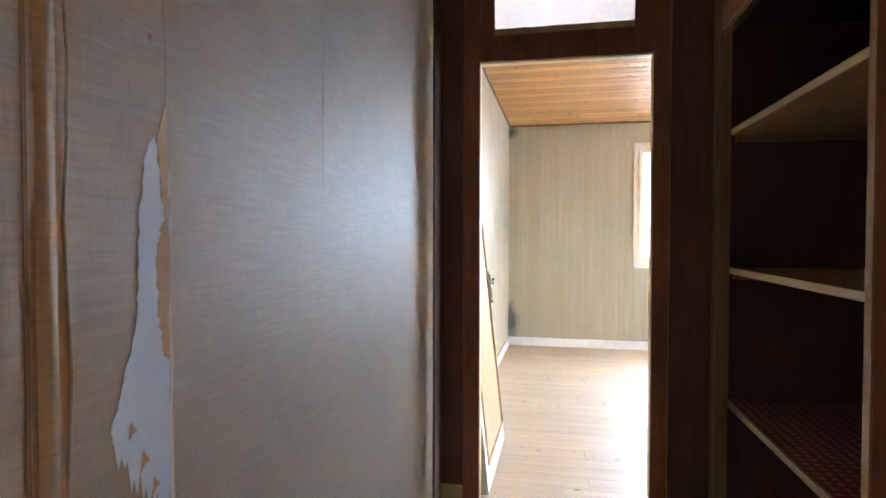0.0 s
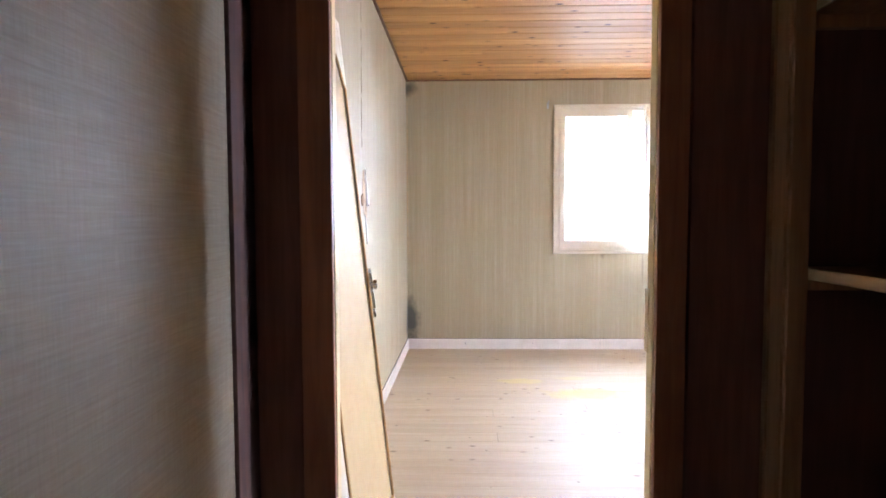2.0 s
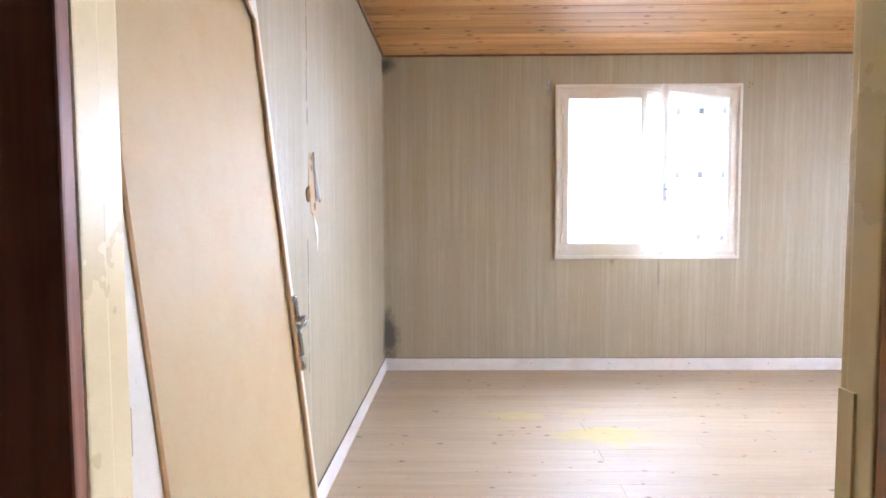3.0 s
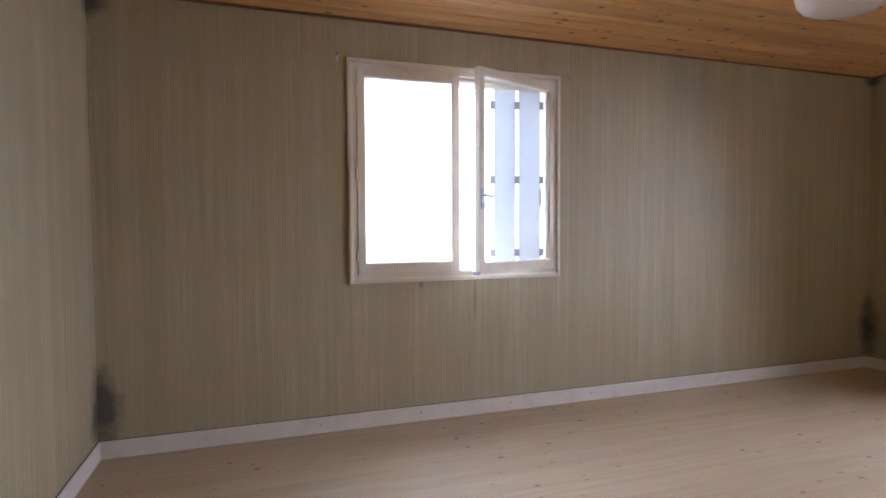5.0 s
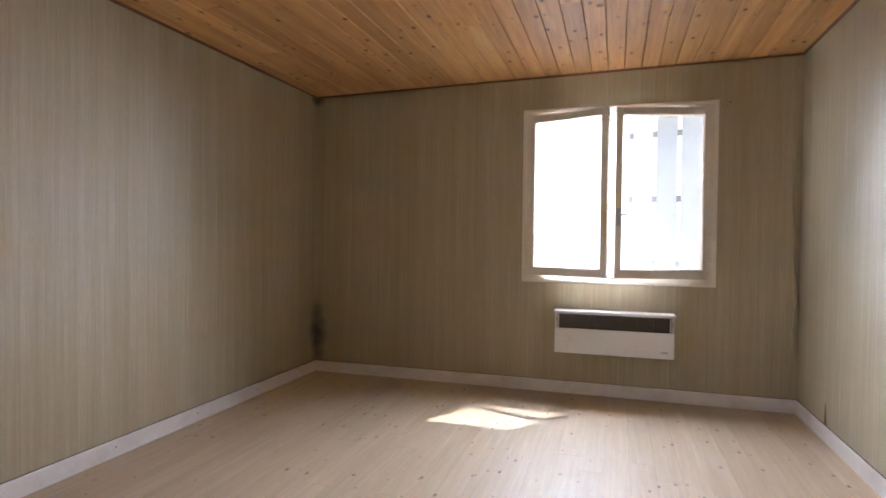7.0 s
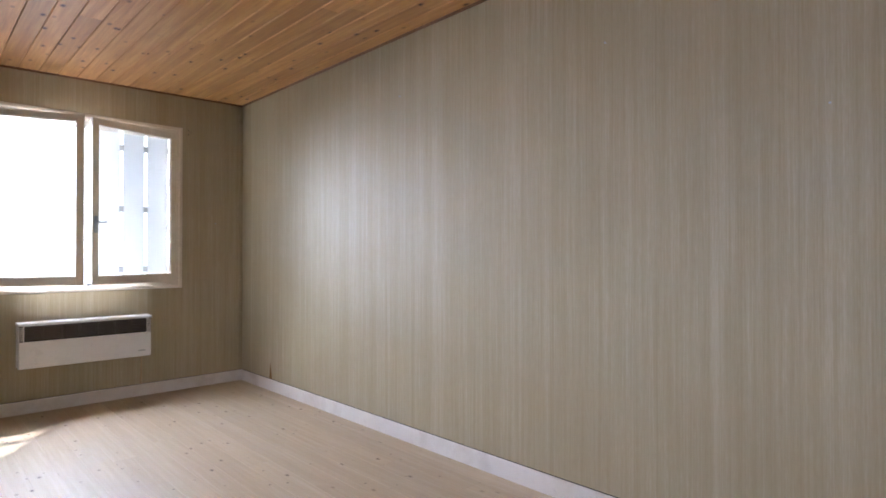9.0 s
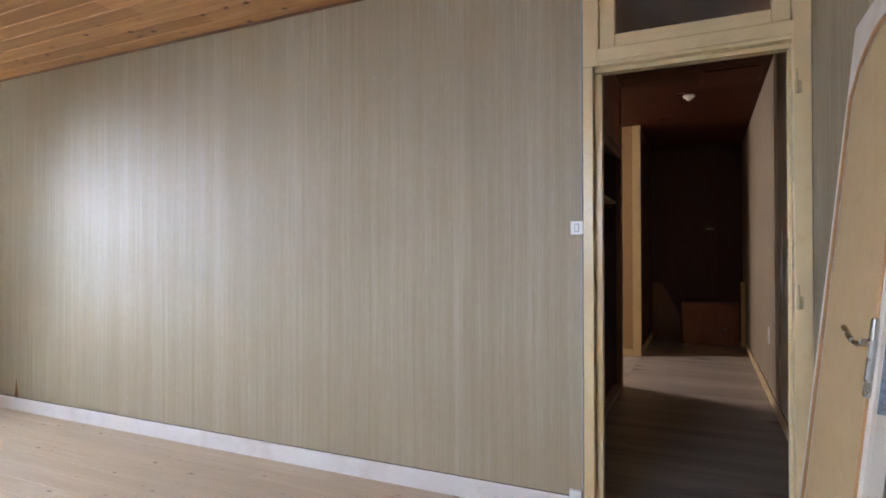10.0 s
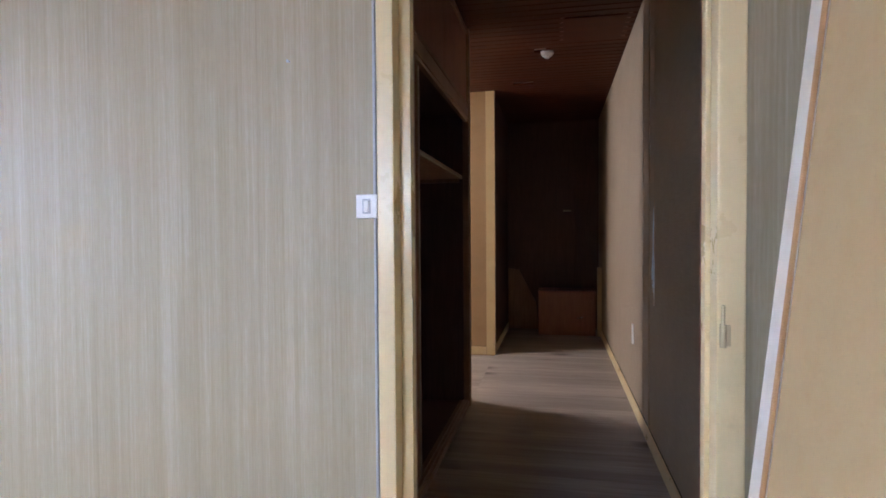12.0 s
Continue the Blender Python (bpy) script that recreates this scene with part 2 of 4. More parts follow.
def frosted_glass():
    m = Mat("frosted_glass", 0.42)
    m.color((0.9, 0.9, 0.88))
    m.b.inputs["Transmission Weight"].default_value = 1.0
    m.b.inputs["IOR"].default_value = 1.2
    m.bump(m.voronoi(m.place(), 130), 0.6, 0.003)
    tr, mx = m.t.nodes.new("ShaderNodeBsdfTranslucent"), m.t.nodes.new("ShaderNodeMixShader")
    tr.inputs[0].default_value = (0.92, 0.91, 0.88, 1)
    mx.inputs[0].default_value = 0.5
    m.t.links.new(m.b.outputs[0], mx.inputs[1]), m.t.links.new(tr.outputs[0], mx.inputs[2])
    m.t.links.new(mx.outputs[0], m.t.nodes["Material Output"].inputs[0])
    return m.m


def pvc(name, through):
    """White shutter plastic, a little of the daylight comes through it."""
    m = Mat(name, 0.45)
    m.color((0.78, 0.80, 0.83))
    tr, mx = m.t.nodes.new("ShaderNodeBsdfTranslucent"), m.t.nodes.new("ShaderNodeMixShader")
    tr.inputs[0].default_value = (0.90, 0.94, 1.0, 1)
    mx.inputs[0].default_value = through
    m.t.links.new(m.b.outputs[0], mx.inputs[1]), m.t.links.new(tr.outputs[0], mx.inputs[2])
    m.t.links.new(mx.outputs[0], m.t.nodes["Material Output"].inputs[0])
    m.bump(m.noise(m.place(), 30), 0.05)
    return m.m


def check_cloth():
    """Dark red shelf paper with rows of small pale diamonds."""
    m = Mat("checked_shelf_paper", 0.5)
    p = m.axis(m.place())
    u = m.math("MULTIPLY", m.math("ADD", p[0], p[1]), 95.0)
    v = m.math("MULTIPLY", m.math("SUBTRACT", p[0], p[1]), 95.0)
    s = m.math("MULTIPLY", m.math("SINE", u), m.math("SINE", v))
    c = m.ramp(m.math("ADD", s, m.math("MULTIPLY_ADD", m.noise(m.place(), 40), 0.5, -0.25)), (0.15, (0.17, 0.022, 0.022)), (0.5, (0.42, 0.25, 0.24)))
    m.color(c)
    m.bump(m.noise(m.place(), 25), 0.1)
    return m.m


WALLPAPER, LINEN = wallpaper(), linen_paper()
FLOOR_WOOD = board_wood("pale_floor_wood", (0.475, 0.362, 0.226), (0.525, 0.413, 0.272), (0.58, 0.472, 0.330), 0.52, (0.17, 0.115, 0.075), 10.5, worn=floor_wear, vary=0.07, spec=0.4, knot_size=0.82)
HALL_WOOD = board_wood("grey_hall_floor", (0.20, 0.16, 0.135), (0.31, 0.265, 0.225), (0.42, 0.37, 0.32), 0.40, (0.08, 0.06, 0.05), 2.0)
PINE = board_wood("varnished_pine", (0.42, 0.198, 0.062), (0.56, 0.290, 0.100), (0.68, 0.395, 0.154), 0.52, (0.075, 0.025, 0.01), 10.0, rand="island", vary=0.36, knot_size=1.1)
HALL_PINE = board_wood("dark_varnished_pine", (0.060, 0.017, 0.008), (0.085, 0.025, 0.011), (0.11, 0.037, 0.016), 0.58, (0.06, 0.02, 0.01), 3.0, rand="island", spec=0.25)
CREAM = paint("cream_door_paint", (0.76, 0.615, 0.34), 0.30, (0.50, 0.36, 0.16), 0.3, scale=3.5)
OFFWHITE = paint("old_white_window_paint", (0.78, 0.72, 0.62), 0.4, (0.5, 0.4, 0.27), 0.35)
WHITE_BASE = paint("white_baseboard_paint", (0.74, 0.70, 0.66), 0.42, (0.45, 0.38, 0.31), 0.5, scale=4)
LEAF_WHITE = paint("worn_white_leaf_paint", (0.75, 0.69, 0.58), 0.4, (0.50, 0.38, 0.24), 0.4)
PANEL = paint("tan_linen_panel", (0.52, 0.375, 0.180), 0.55, (0.50, 0.33, 0.15), 0.5, scale=14, bump=0.2)
MOULDING = paint("bare_wood_moulding", (0.50, 0.29, 0.12), 0.5, (0.30, 0.15, 0.05), 0.5)
BROWN = brown_wood("brown_painted_wood", (0.26, 0.105, 0.060), (0.36, 0.155, 0.090), 0.42)
BROWN_WALL = brown_wood("dark_brown_wall_board", (0.13, 0.056, 0.04), (0.19, 0.084, 0.06), 0.5)
BROWN_PALE = brown_wood("brown_frame_wood", (0.24, 0.13, 0.07), (0.34, 0.20, 0.11), 0.42)
SHELF_WOOD = brown_wood("shelf_wood", (0.30, 0.145, 0.07), (0.42, 0.22, 0.11), 0.5, "y")
SHELF_EDGE = brown_wood("pale_shelf_edge", (0.44, 0.33, 0.21), (0.58, 0.45, 0.30), 0.5, "y")
# closet lining; its dark brown also puts shade into passage walls and corner gap
CLOSET_AND_SHADE = brown_wood("closet_lining_and_shade", (0.075, 0.034, 0.024), (0.115, 0.053, 0.038), 0.55)
GROOVE = paint("brown_groove", (0.20, 0.135, 0.08), 0.8, (0.12, 0.08, 0.05), 0.5)
LOUVRE = paint("grey_louvre", (0.13, 0.11, 0.10), 0.45, (0.2, 0.17, 0.15), 0.4)
TRIM = paint("dark_trim", (0.17, 0.075, 0.03), 0.5, (0.09, 0.04, 0.02), 0.5)
ENAMEL = paint("white_heater_enamel", (0.80, 0.79, 0.79), 0.3, (0.6, 0.56, 0.5), 0.2, bump=0.03)
GRILLE = paint("dark_grille", (0.05, 0.04, 0.037), 0.5, (0.10, 0.08, 0.07), 0.5)
CHROME, STEEL = metal("worn_chrome", (0.50, 0.49, 0.47), 0.20), metal("zinc_steel", (0.45, 0.50, 0.56), 0.42)
BRASS = metal("dull_brass", (0.55, 0.45, 0.28), 0.4)
PLASTIC = paint("white_switch_plastic", (0.82, 0.81, 0.78), 0.3, (0.6, 0.55, 0.45), 0.15, bump=0.02)
PLASTIC_GREY = paint("grey_plastic", (0.42, 0.43, 0.45), 0.4, (0.3, 0.3, 0.3), 0.2)
LOCK = paint("worn_blue_lock_steel", (0.24, 0.29, 0.34), 0.4, (0.07, 0.045, 0.03), 0.95, scale=45)
BLACK_GAP = paint("black_crack", (0.025, 0.02, 0.016), 0.9, (0.06, 0.05, 0.04), 0.3)
PLASTER = paint("bare_plaster", (0.64, 0.77, 0.92), 0.8, (0.54, 0.64, 0.76), 0.3, bump=0.3)
PAPER_BACK = paint("torn_paper_back", (0.52, 0.38, 0.23), 0.8, (0.42, 0.27, 0.13), 0.6, scale=18)
PAPER_DARK = paint("dark_torn_paper", (0.24, 0.145, 0.07), 0.9, (0.13, 0.07, 0.03), 0.6, scale=30, spec=0.1)
PAPER_WHITE = paint("white_paper_curl", (0.82, 0.79, 0.73), 0.7, (0.65, 0.55, 0.42), 0.3)
HALL_TRIM = paint("yellowed_hall_trim", (0.50, 0.37, 0.18), 0.5, (0.34, 0.22, 0.09), 0.4)
HALL_WALL = paint("yellow_hall_wall", (0.29, 0.18, 0.075), 0.6, (0.20, 0.12, 0.045), 0.4)
OPAL = paint("opal_glass", (0.66, 0.58, 0.50), 0.2, (0.7, 0.62, 0.5), 0.2, bump=0.0)
RENDER_WALL = paint("outside_render", (0.62, 0.58, 0.52), 0.85, (0.5, 0.45, 0.4), 0.4)
GLASS, FROST, CHECK = pane_glass(), frosted_glass(), check_cloth()
# one plastic, two glows: the second passes less of its stronger sky lamp
PVC, PVC_DIM = pvc("bright_shutter_plastic", 0.21), pvc("dim_shutter_plastic", 0.075)


def bright_sky():
    """Hazy white sky outside the windows."""
    m = bpy.data.materials.new("bright_hazy_sky")
    m.use_nodes = True
    t = m.node_tree
    t.nodes.remove(t.nodes["Principled BSDF"])
    glow = t.nodes.new("ShaderNodeEmission")
    glow.inputs[0].default_value, glow.inputs[1].default_value = (0.94, 0.97, 1.0, 1), 2.2
    t.links.new(glow.outputs[0], t.nodes["Material Output"].inputs[0])
    return m


HAZE = bright_sky()


# ---------------------------------------------------------------- mesh helpers
def box(bm, a, b, bevel=0.0, m=None):
    """An upright box between two corners, with worn (bevelled) edges if asked."""
    lo, hi = [min(p) for p in zip(a, b)], [max(p) for p in zip(a, b)]
    mid = Vector([(p + q) / 2 for p, q in zip(lo, hi)])
    size = [q - p for p, q in zip(lo, hi)]
    out = bmesh.ops.create_cube(bm, size=1.0, matrix=Matrix.Translation(mid) @ Matrix.Diagonal((*size, 1)))
    vs = out["verts"]
    if bevel:
        es = list({e for v in vs for e in v.link_edges})
        vs = list({v for f in bmesh.ops.bevel(bm, geom=es, offset=min(bevel, min(size) * 0.45), segments=2, profile=0.6, affect="EDGES")["faces"] for v in f.verts} | {v for v in vs if v.is_valid})
    if m is not None:
        bmesh.ops.transform(bm, matrix=m, verts=vs)
    return bm


def rod(bm, a, b, r, r2=None, seg=14):
    """A round bar from a to b."""
    a, b = Vector(a), Vector(b)
    m = Matrix.Translation((a + b) / 2) @ (b - a).to_track_quat("Z", "Y").to_matrix().to_4x4()
    bmesh.ops.create_cone(bm, cap_ends=True, segments=seg, radius1=r, radius2=r if r2 is None else r2, depth=(b - a).length, matrix=m)
    return bm


def lathe(bm, profile, centre, seg=40):
    """A turned body about an upright axis; profile: (radius, height)."""
    rings = []
    for r, z in profile:
        rings.append([bm.verts.new((centre[0] + r * math.cos(2 * math.pi * i / seg), centre[1] + r * math.sin(2 * math.pi * i / seg), centre[2] + z)) for i in range(seg)])
    for p, q in zip(rings, rings[1:]):
        for i in range(seg):
            bm.faces.new((p[i], p[(i + 1) % seg], q[(i + 1) % seg], q[i]))
    return bm


def bent(bm, pts, r, seg=8):
    """A bent round bar through points, one closed skin."""
    pts = [Vector(p) for p in pts]
    rings, side = [], None
    for i, p in enumerate(pts):
        way = (pts[min(i + 1, len(pts) - 1)] - pts[max(i - 1, 0)]).normalized()
        if side is None:
            side = way.orthogonal().normalized()
        side = (side - way * side.dot(way)).normalized()
        up = way.cross(side)
        rings.append([bm.verts.new(p + r * (math.cos(2 * math.pi * k / seg) * side + math.sin(2 * math.pi * k / seg) * up)) for k in range(seg)])
    for p, q in zip(rings, rings[1:]):
        for k in range(seg):
            bm.faces.new((p[k], p[(k + 1) % seg], q[(k + 1) % seg], q[k]))
    bm.faces.new(rings[0][::-1]), bm.faces.new(rings[-1])
    return bm


def slab(bm, outline, thick, m=None):
    """A flat body with a free outline in its own x-y plane, of that thickness along z."""
    low = [bm.verts.new((x, y, 0)) for x, y in outline]
    top = [bm.verts.new((x, y, thick)) for x, y in outline]
    bm.faces.new(low[::-1])
    bm.faces.new(top)
    for i in range(len(low)):
        j = (i + 1) % len(low)
        bm.faces.new((low[i], low[j], top[j], top[i]))
    if m is not None:
        bmesh.ops.transform(bm, matrix=m, verts=low + top)
    return bm


def mesh_of(name, bm, material, smooth=False):
    bmesh.ops.recalc_face_normals(bm, faces=bm.faces)
    me = bpy.data.meshes.new(name)
    bm.to_mesh(me)
    bm.free()
    me.materials.append(material)
    if smooth:
        for p in me.polygons:
            p.use_smooth = True
    return me


def part(name, bm, material, parent, label="", m=None, smooth=False):
    """One mesh object under a thing or a part, in the parent's own coordinates."""
    ob = new(name, mesh_of(name, bm, material, smooth))
    ob.parent = parent
    if m is not None:
        ob.matrix_basis = m
    return tagged(ob, label) if label else ob


def thing(name, m, label, category, group="", kind=""):
    ob = new(name)
    ob.empty_display_size = 0.1
    ob.matrix_basis = m
    return tagged(ob, label, category, group, kind)


def single(name, bm, material, label, category, kind="", smooth=False):
    return tagged(new(name, mesh_of(name, bm, material, smooth)), label, category, "", kind)


# facing(axis): own x-y plane laid on a wall, own z out of it
ON_LEFT = Matrix(((0, 0, 1, 0), (1, 0, 0, 0), (0, 1, 0, 0), (0, 0, 0, 1)))    # x of outline = world y, up = z, out = +x
ON_SOUTH = Matrix(((-1, 0, 0, 0), (0, 0, 1, 0), (0, 1, 0, 0), (0, 0, 0, 1)))  # x of outline = -world x, out = +y

# ---------------------------------------------------------------- the plan
RX, RY = 5.943, 3.937             # the room, from the corner by the leaning door
WALL_T = 0.30                     # outer walls
PART_T = 0.09                     # partition with the doorway
HALL_W, HALL_END = 1.17, -6.15    # corridor
HALL_TOP = 2.72


def ceil_z(y):
    return 2.600 - 0.0178 * y


# window openings inside the casings
A0, A1, AZ0, AZ1 = 1.375, 2.852, 0.907, 2.293
B0, B1, BZ0, BZ1 = 0.553, 2.016, 0.895, 2.302
EDGE = 0.052

# ---------------------------------------------------------------- shell
bm = bmesh.new()
for a, b in (((-0.2, RY, -0.1), (A0 + EDGE, RY + WALL_T, 2.9)), ((A1 - EDGE, RY, -0.1), (RX + WALL_T, RY + WALL_T, 2.9)),
             ((A0 + EDGE, RY, -0.1), (A1 - EDGE, RY + WALL_T, AZ0 + EDGE)), ((A0 + EDGE, RY, AZ1 - EDGE), (A1 - EDGE, RY + WALL_T, 2.9))):
    box(bm, a, b)
single("wall_north", bm, WALLPAPER, "olive beige striped wallpaper wall with mouldy corner", "wall", "structure")

bm = bmesh.new()
for a, b in (((RX, -0.045, -0.1), (RX + WALL_T, B0 + EDGE, 2.9)), ((RX, B1 - EDGE, -0.1), (RX + WALL_T, RY, 2.9)),
             ((RX, B0 + EDGE, -0.1), (RX + WALL_T, B1 - EDGE, BZ0 + EDGE)), ((RX, B0 + EDGE, BZ1 - EDGE), (RX + WALL_T, B1 - EDGE, 2.9))):
    box(bm, a, b)
single("wall_east", bm, WALLPAPER, "olive beige striped wallpaper wall with window", "wall", "structure")

# the west wall is a little out of square
WEST = Matrix.Translation((0, RY, 0)) @ Matrix.Rotation(radians(-1.05), 4, "Z") @ Matrix.Translation((0, -RY, 0))
single("wall_west", box(bmesh.new(), (-0.2, -0.045, -0.1), (0.0, RY, 2.9)), WALLPAPER, "striped wallpaper wall with a torn seam", "wall", "structure").matrix_basis = WEST
bm = bmesh.new()
box(bm, (-0.09, -0.045, -0.1), (0.113, 0.0, 2.9))
box(bm, (0.997, -0.045, -0.1), (RX, 0.0, 2.9))
single("wall_south", bm, WALLPAPER, "long striped wallpaper wall beside the doorway", "wall", "structure")

bm = bmesh.new()
box(bm, (0.0, -PART_T, -0.1), (0.113, -0.047, 2.9))
box(bm, (0.997, -PART_T, -0.1), (RX, -0.047, 2.9))
single("wall_corridor_end", bm, BROWN_WALL, "dark brown boarded wall round the doorway", "wall", "structure")
single("wall_corridor_west", box(bmesh.new(), (-0.2, HALL_END - 0.2, -0.1), (0.0, -0.047, 2.9)), LINEN, "beige linen wallpaper corridor wall with torn paper", "wall", "structure")
# near-black colour stands in for the low light at the corridor's end
single("wall_corridor_south", box(bmesh.new(), (0.0, HALL_END - 0.2, -0.1), (3.7, HALL_END, 2.9)), CLOSET_AND_SHADE, "brown wall closing the corridor, darkened for its dim light", "wall", "structure")

# side hall beyond the closet, with its window wall, and the wall of the dark passage
single("wall_side_hall", box(bmesh.new(), (1.172, -4.52, -0.1), (3.7, -4.383, 2.9)), HALL_WALL, "tan wall of the lit side hall", "wall", "structure")
# the passage's dimness is put into this wall's colour
single("wall_passage", box(bmesh.new(), (1.172, HALL_END, -0.1), (1.30, -4.522, 2.9)), CLOSET_AND_SHADE, "brown passage wall, darkened for its dim light", "wall", "structure")
single("wall_closet_end", box(bmesh.new(), (1.22, -2.76, -0.1), (3.7, -2.664, 2.9)), HALL_WALL, "tan wall behind the closet", "wall", "structure")
bm = bmesh.new()
box(bm, (3.6, -4.383, -0.1), (3.8, -3.92, 2.9)), box(bm, (3.6, -2.98, -0.1), (3.8, -2.76, 2.9))
box(bm, (3.6, -3.92, -0.1), (3.8, -2.98, 1.15)), box(bm, (3.6, -3.92, 2.35), (3.8, -2.98, 2.9))
single("wall_side_hall_window", bm, HALL_WALL, "wall with the side hall window opening", "wall", "structure")

# closed roof over it all
bm = bmesh.new()
box(bm, (-0.2, HALL_END - 0.2, 2.9), (3.8, -0.047, 3.0)), box(bm, (-0.2, -0.047, 2.9), (RX + WALL_T, RY + WALL_T, 3.0))
single("roof_slab", bm, RENDER_WALL, "plain slab over the rooms", "roof", "structure")


def board_ceiling(bm, x0, x1, y0, y1, width, zf, joints, seed):
    """Tongue and groove boards along x with open V joints, each a body of its own, in one mesh."""
    rng = random.Random(seed)
    count = int(round((y1 - y0) / width))
    w = (y1 - y0) / count
    for i in range(count):
        cuts = [x0] + sorted(rng.uniform(x0 + 0.6, x1 - 0.6) for _ in range(joints)) + [x1]
        ya, yb = y0 + i * w, y0 + (i + 1) * w
        for xa, xb in zip(cuts, cuts[1:]):
            if xb - xa < 0.2:
                continue
            ring = []
            for x in (xa + 0.0008, xb - 0.0008):
                za, zb = zf(ya), zf(yb)
                ring.append([bm.verts.new(p) for p in ((x, ya + 0.0006, za + 0.02), (x, ya + 0.0006, za + 0.006), (x, ya + 0.006, za), (x, yb - 0.006, zb), (x, yb - 0.0006, zb + 0.006), (x, yb - 0.0006, zb + 0.02))])
            p, q = ring
            for k in range(6):
                bm.faces.new((p[k], p[(k + 1) % 6], q[(k + 1) % 6], q[k]))
            bm.faces.new(p[::-1]), bm.faces.new(q)


bm = bmesh.new()
board_ceiling(bm, -0.08, RX, 0.0, RY, 0.123, ceil_z, 1, 3)
single("ceiling", bm, PINE, "varnished orange pine board ceiling with knots", "ceiling", "structure")
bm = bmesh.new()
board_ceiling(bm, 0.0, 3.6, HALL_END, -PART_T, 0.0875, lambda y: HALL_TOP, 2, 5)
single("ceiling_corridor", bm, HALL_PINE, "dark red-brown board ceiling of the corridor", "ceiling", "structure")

# quarter-round strip where ceiling and walls meet
bm = bmesh.new()
for a, b in (((0, RY - 0.008, ceil_z(RY) - 0.004), (RX, RY - 0.008, ceil_z(RY) - 0.004)), ((RX - 0.008, 0, ceil_z(0) - 0.004), (RX - 0.008, RY, ceil_z(RY) - 0.004)),
             ((-0.064, 0, ceil_z(0) - 0.004), (0.008, RY, ceil_z(RY) - 0.004)), ((0.997, 0.008, ceil_z(0) - 0.004), (RX, 0.008, ceil_z(0) - 0.004))):
    rod(bm, a, b, 0.010, seg=10)
single("ceiling_trim", bm, TRIM, "thin dark brown quarter-round strip under the ceiling", "trim", "structure")


def skirting(name, a, b, out, height, material, label):
    """Baseboard from a to b on the floor, its rounded front towards out."""
    bm = bmesh.new()
    a, b, o = Vector(a), Vector(b), Vector(out)
    prof = [(0, 0), (0.012, 0), (0.012, height - 0.008), (0.009, height - 0.002), (0.005, height), (0, height)]
    ends = [[bm.verts.new((*(p.xy + o.xy * d), z)) for d, z in prof] for p in (a, b)]
    for k in range(len(prof)):
        j = (k + 1) % len(prof)
        bm.faces.new((ends[0][k], ends[0][j], ends[1][j], ends[1][k]))
    bm.faces.new(ends[0][::-1]), bm.faces.new(ends[1])
    ob = single(name, bm, material, label, "baseboard", "structure")
    g = bmesh.new()
    c, d = a + o * 0.004, b + o * 0.004
    box(g, (min(a.x, b.x, c.x, d.x), min(a.y, b.y, c.y, d.y), height + 0.0003), (max(a.x, b.x, c.x, d.x), max(a.y, b.y, c.y, d.y), height + 0.0034))
    part("gap", g, BLACK_GAP, ob, "dark gap above the baseboard")
    return ob


skirting("baseboard_north", (0, RY, 0), (RX, RY, 0), (0, -1, 0), 0.097, WHITE_BASE, "scuffed white painted baseboard under the window wall")
skirting("baseboard_east", (RX, 0, 0), (RX, RY - 0.013, 0), (-1, 0, 0), 0.097, WHITE_BASE, "scuffed white painted baseboard below the heater")
skirting("baseboard_west", (0, 0, 0), (0, RY - 0.013, 0), (1, 0, 0), 0.097, WHITE_BASE, "scuffed white painted baseboard behind the leaning door").matrix_basis = WEST
skirting("baseboard_south", (0.998, 0, 0), (RX - 0.013, 0, 0), (0, 1, 0), 0.097, WHITE_BASE, "scuffed white painted baseboard of the long wall")
for q in range(9):
    part("nail_head", rod(bmesh.new(), (0.55 + 0.64 * q, RY - 0.0115, 0.055), (0.55 + 0.64 * q, RY - 0.0135, 0.055), 0.004, seg=8), BLACK_GAP, bpy.data.objects["baseboard_north"], "dark nail head")
skirting("baseboard_corridor", (0, HALL_END, 0), (0, -0.217, 0), (1, 0, 0), 0.085, CREAM, "worn cream baseboard along the corridor")
skirting("baseboard_passage", (1.172, -4.40, 0), (1.172, HALL_END, 0), (-1, 0, 0), 0.085, HALL_TRIM, "worn cream baseboard of the passage")
skirting("baseboard_side_hall", (1.255, -4.383, 0), (3.6, -4.383, 0), (0, 1, 0), 0.085, HALL_TRIM, "worn cream baseboard of the side hall")
# added dark strip that paints the shadow gap of the corner recess
single("corner_board", box(bmesh.new(), (0.0, -0.215, 0.0), (0.010, -PART_T - 0.001, HALL_TOP), 0.002), CLOSET_AND_SHADE, "very dark brown upright strip standing in for the shaded gap in the corridor corner", "trim", "structure")
single("baseboard_doorway", box(bmesh.new(), (0.013, -PART_T - 0.012, 0.0), (0.112, -PART_T - 0.001, 0.13), 0.002), CREAM, "short cream baseboard piece beside the doorway", "baseboard", "structure")
# upright casing strip where the side hall meets the passage
single("hall_corner_post", box(bmesh.new(), (1.158, -4.44, 0.0), (1.25, -4.370, HALL_TOP), 0.004), HALL_TRIM, "yellowed cream upright casing at the hall corner", "trim", "structure")


# bright haze beyond the windows
for name, a, b in (("backdrop_north", (-16, 12.0, -8), (16.4, 12.05, 14)), ("backdrop_east", (14.0, -14, -8), (14.05, 11.9, 14)), ("backdrop_hall", (4.1, -5.0, 0), (4.15, -2.2, 3.2))):
    single(name, box(bmesh.new(), a, b), HAZE, "plain white hazy sky beyond a window", "sky", "structure")


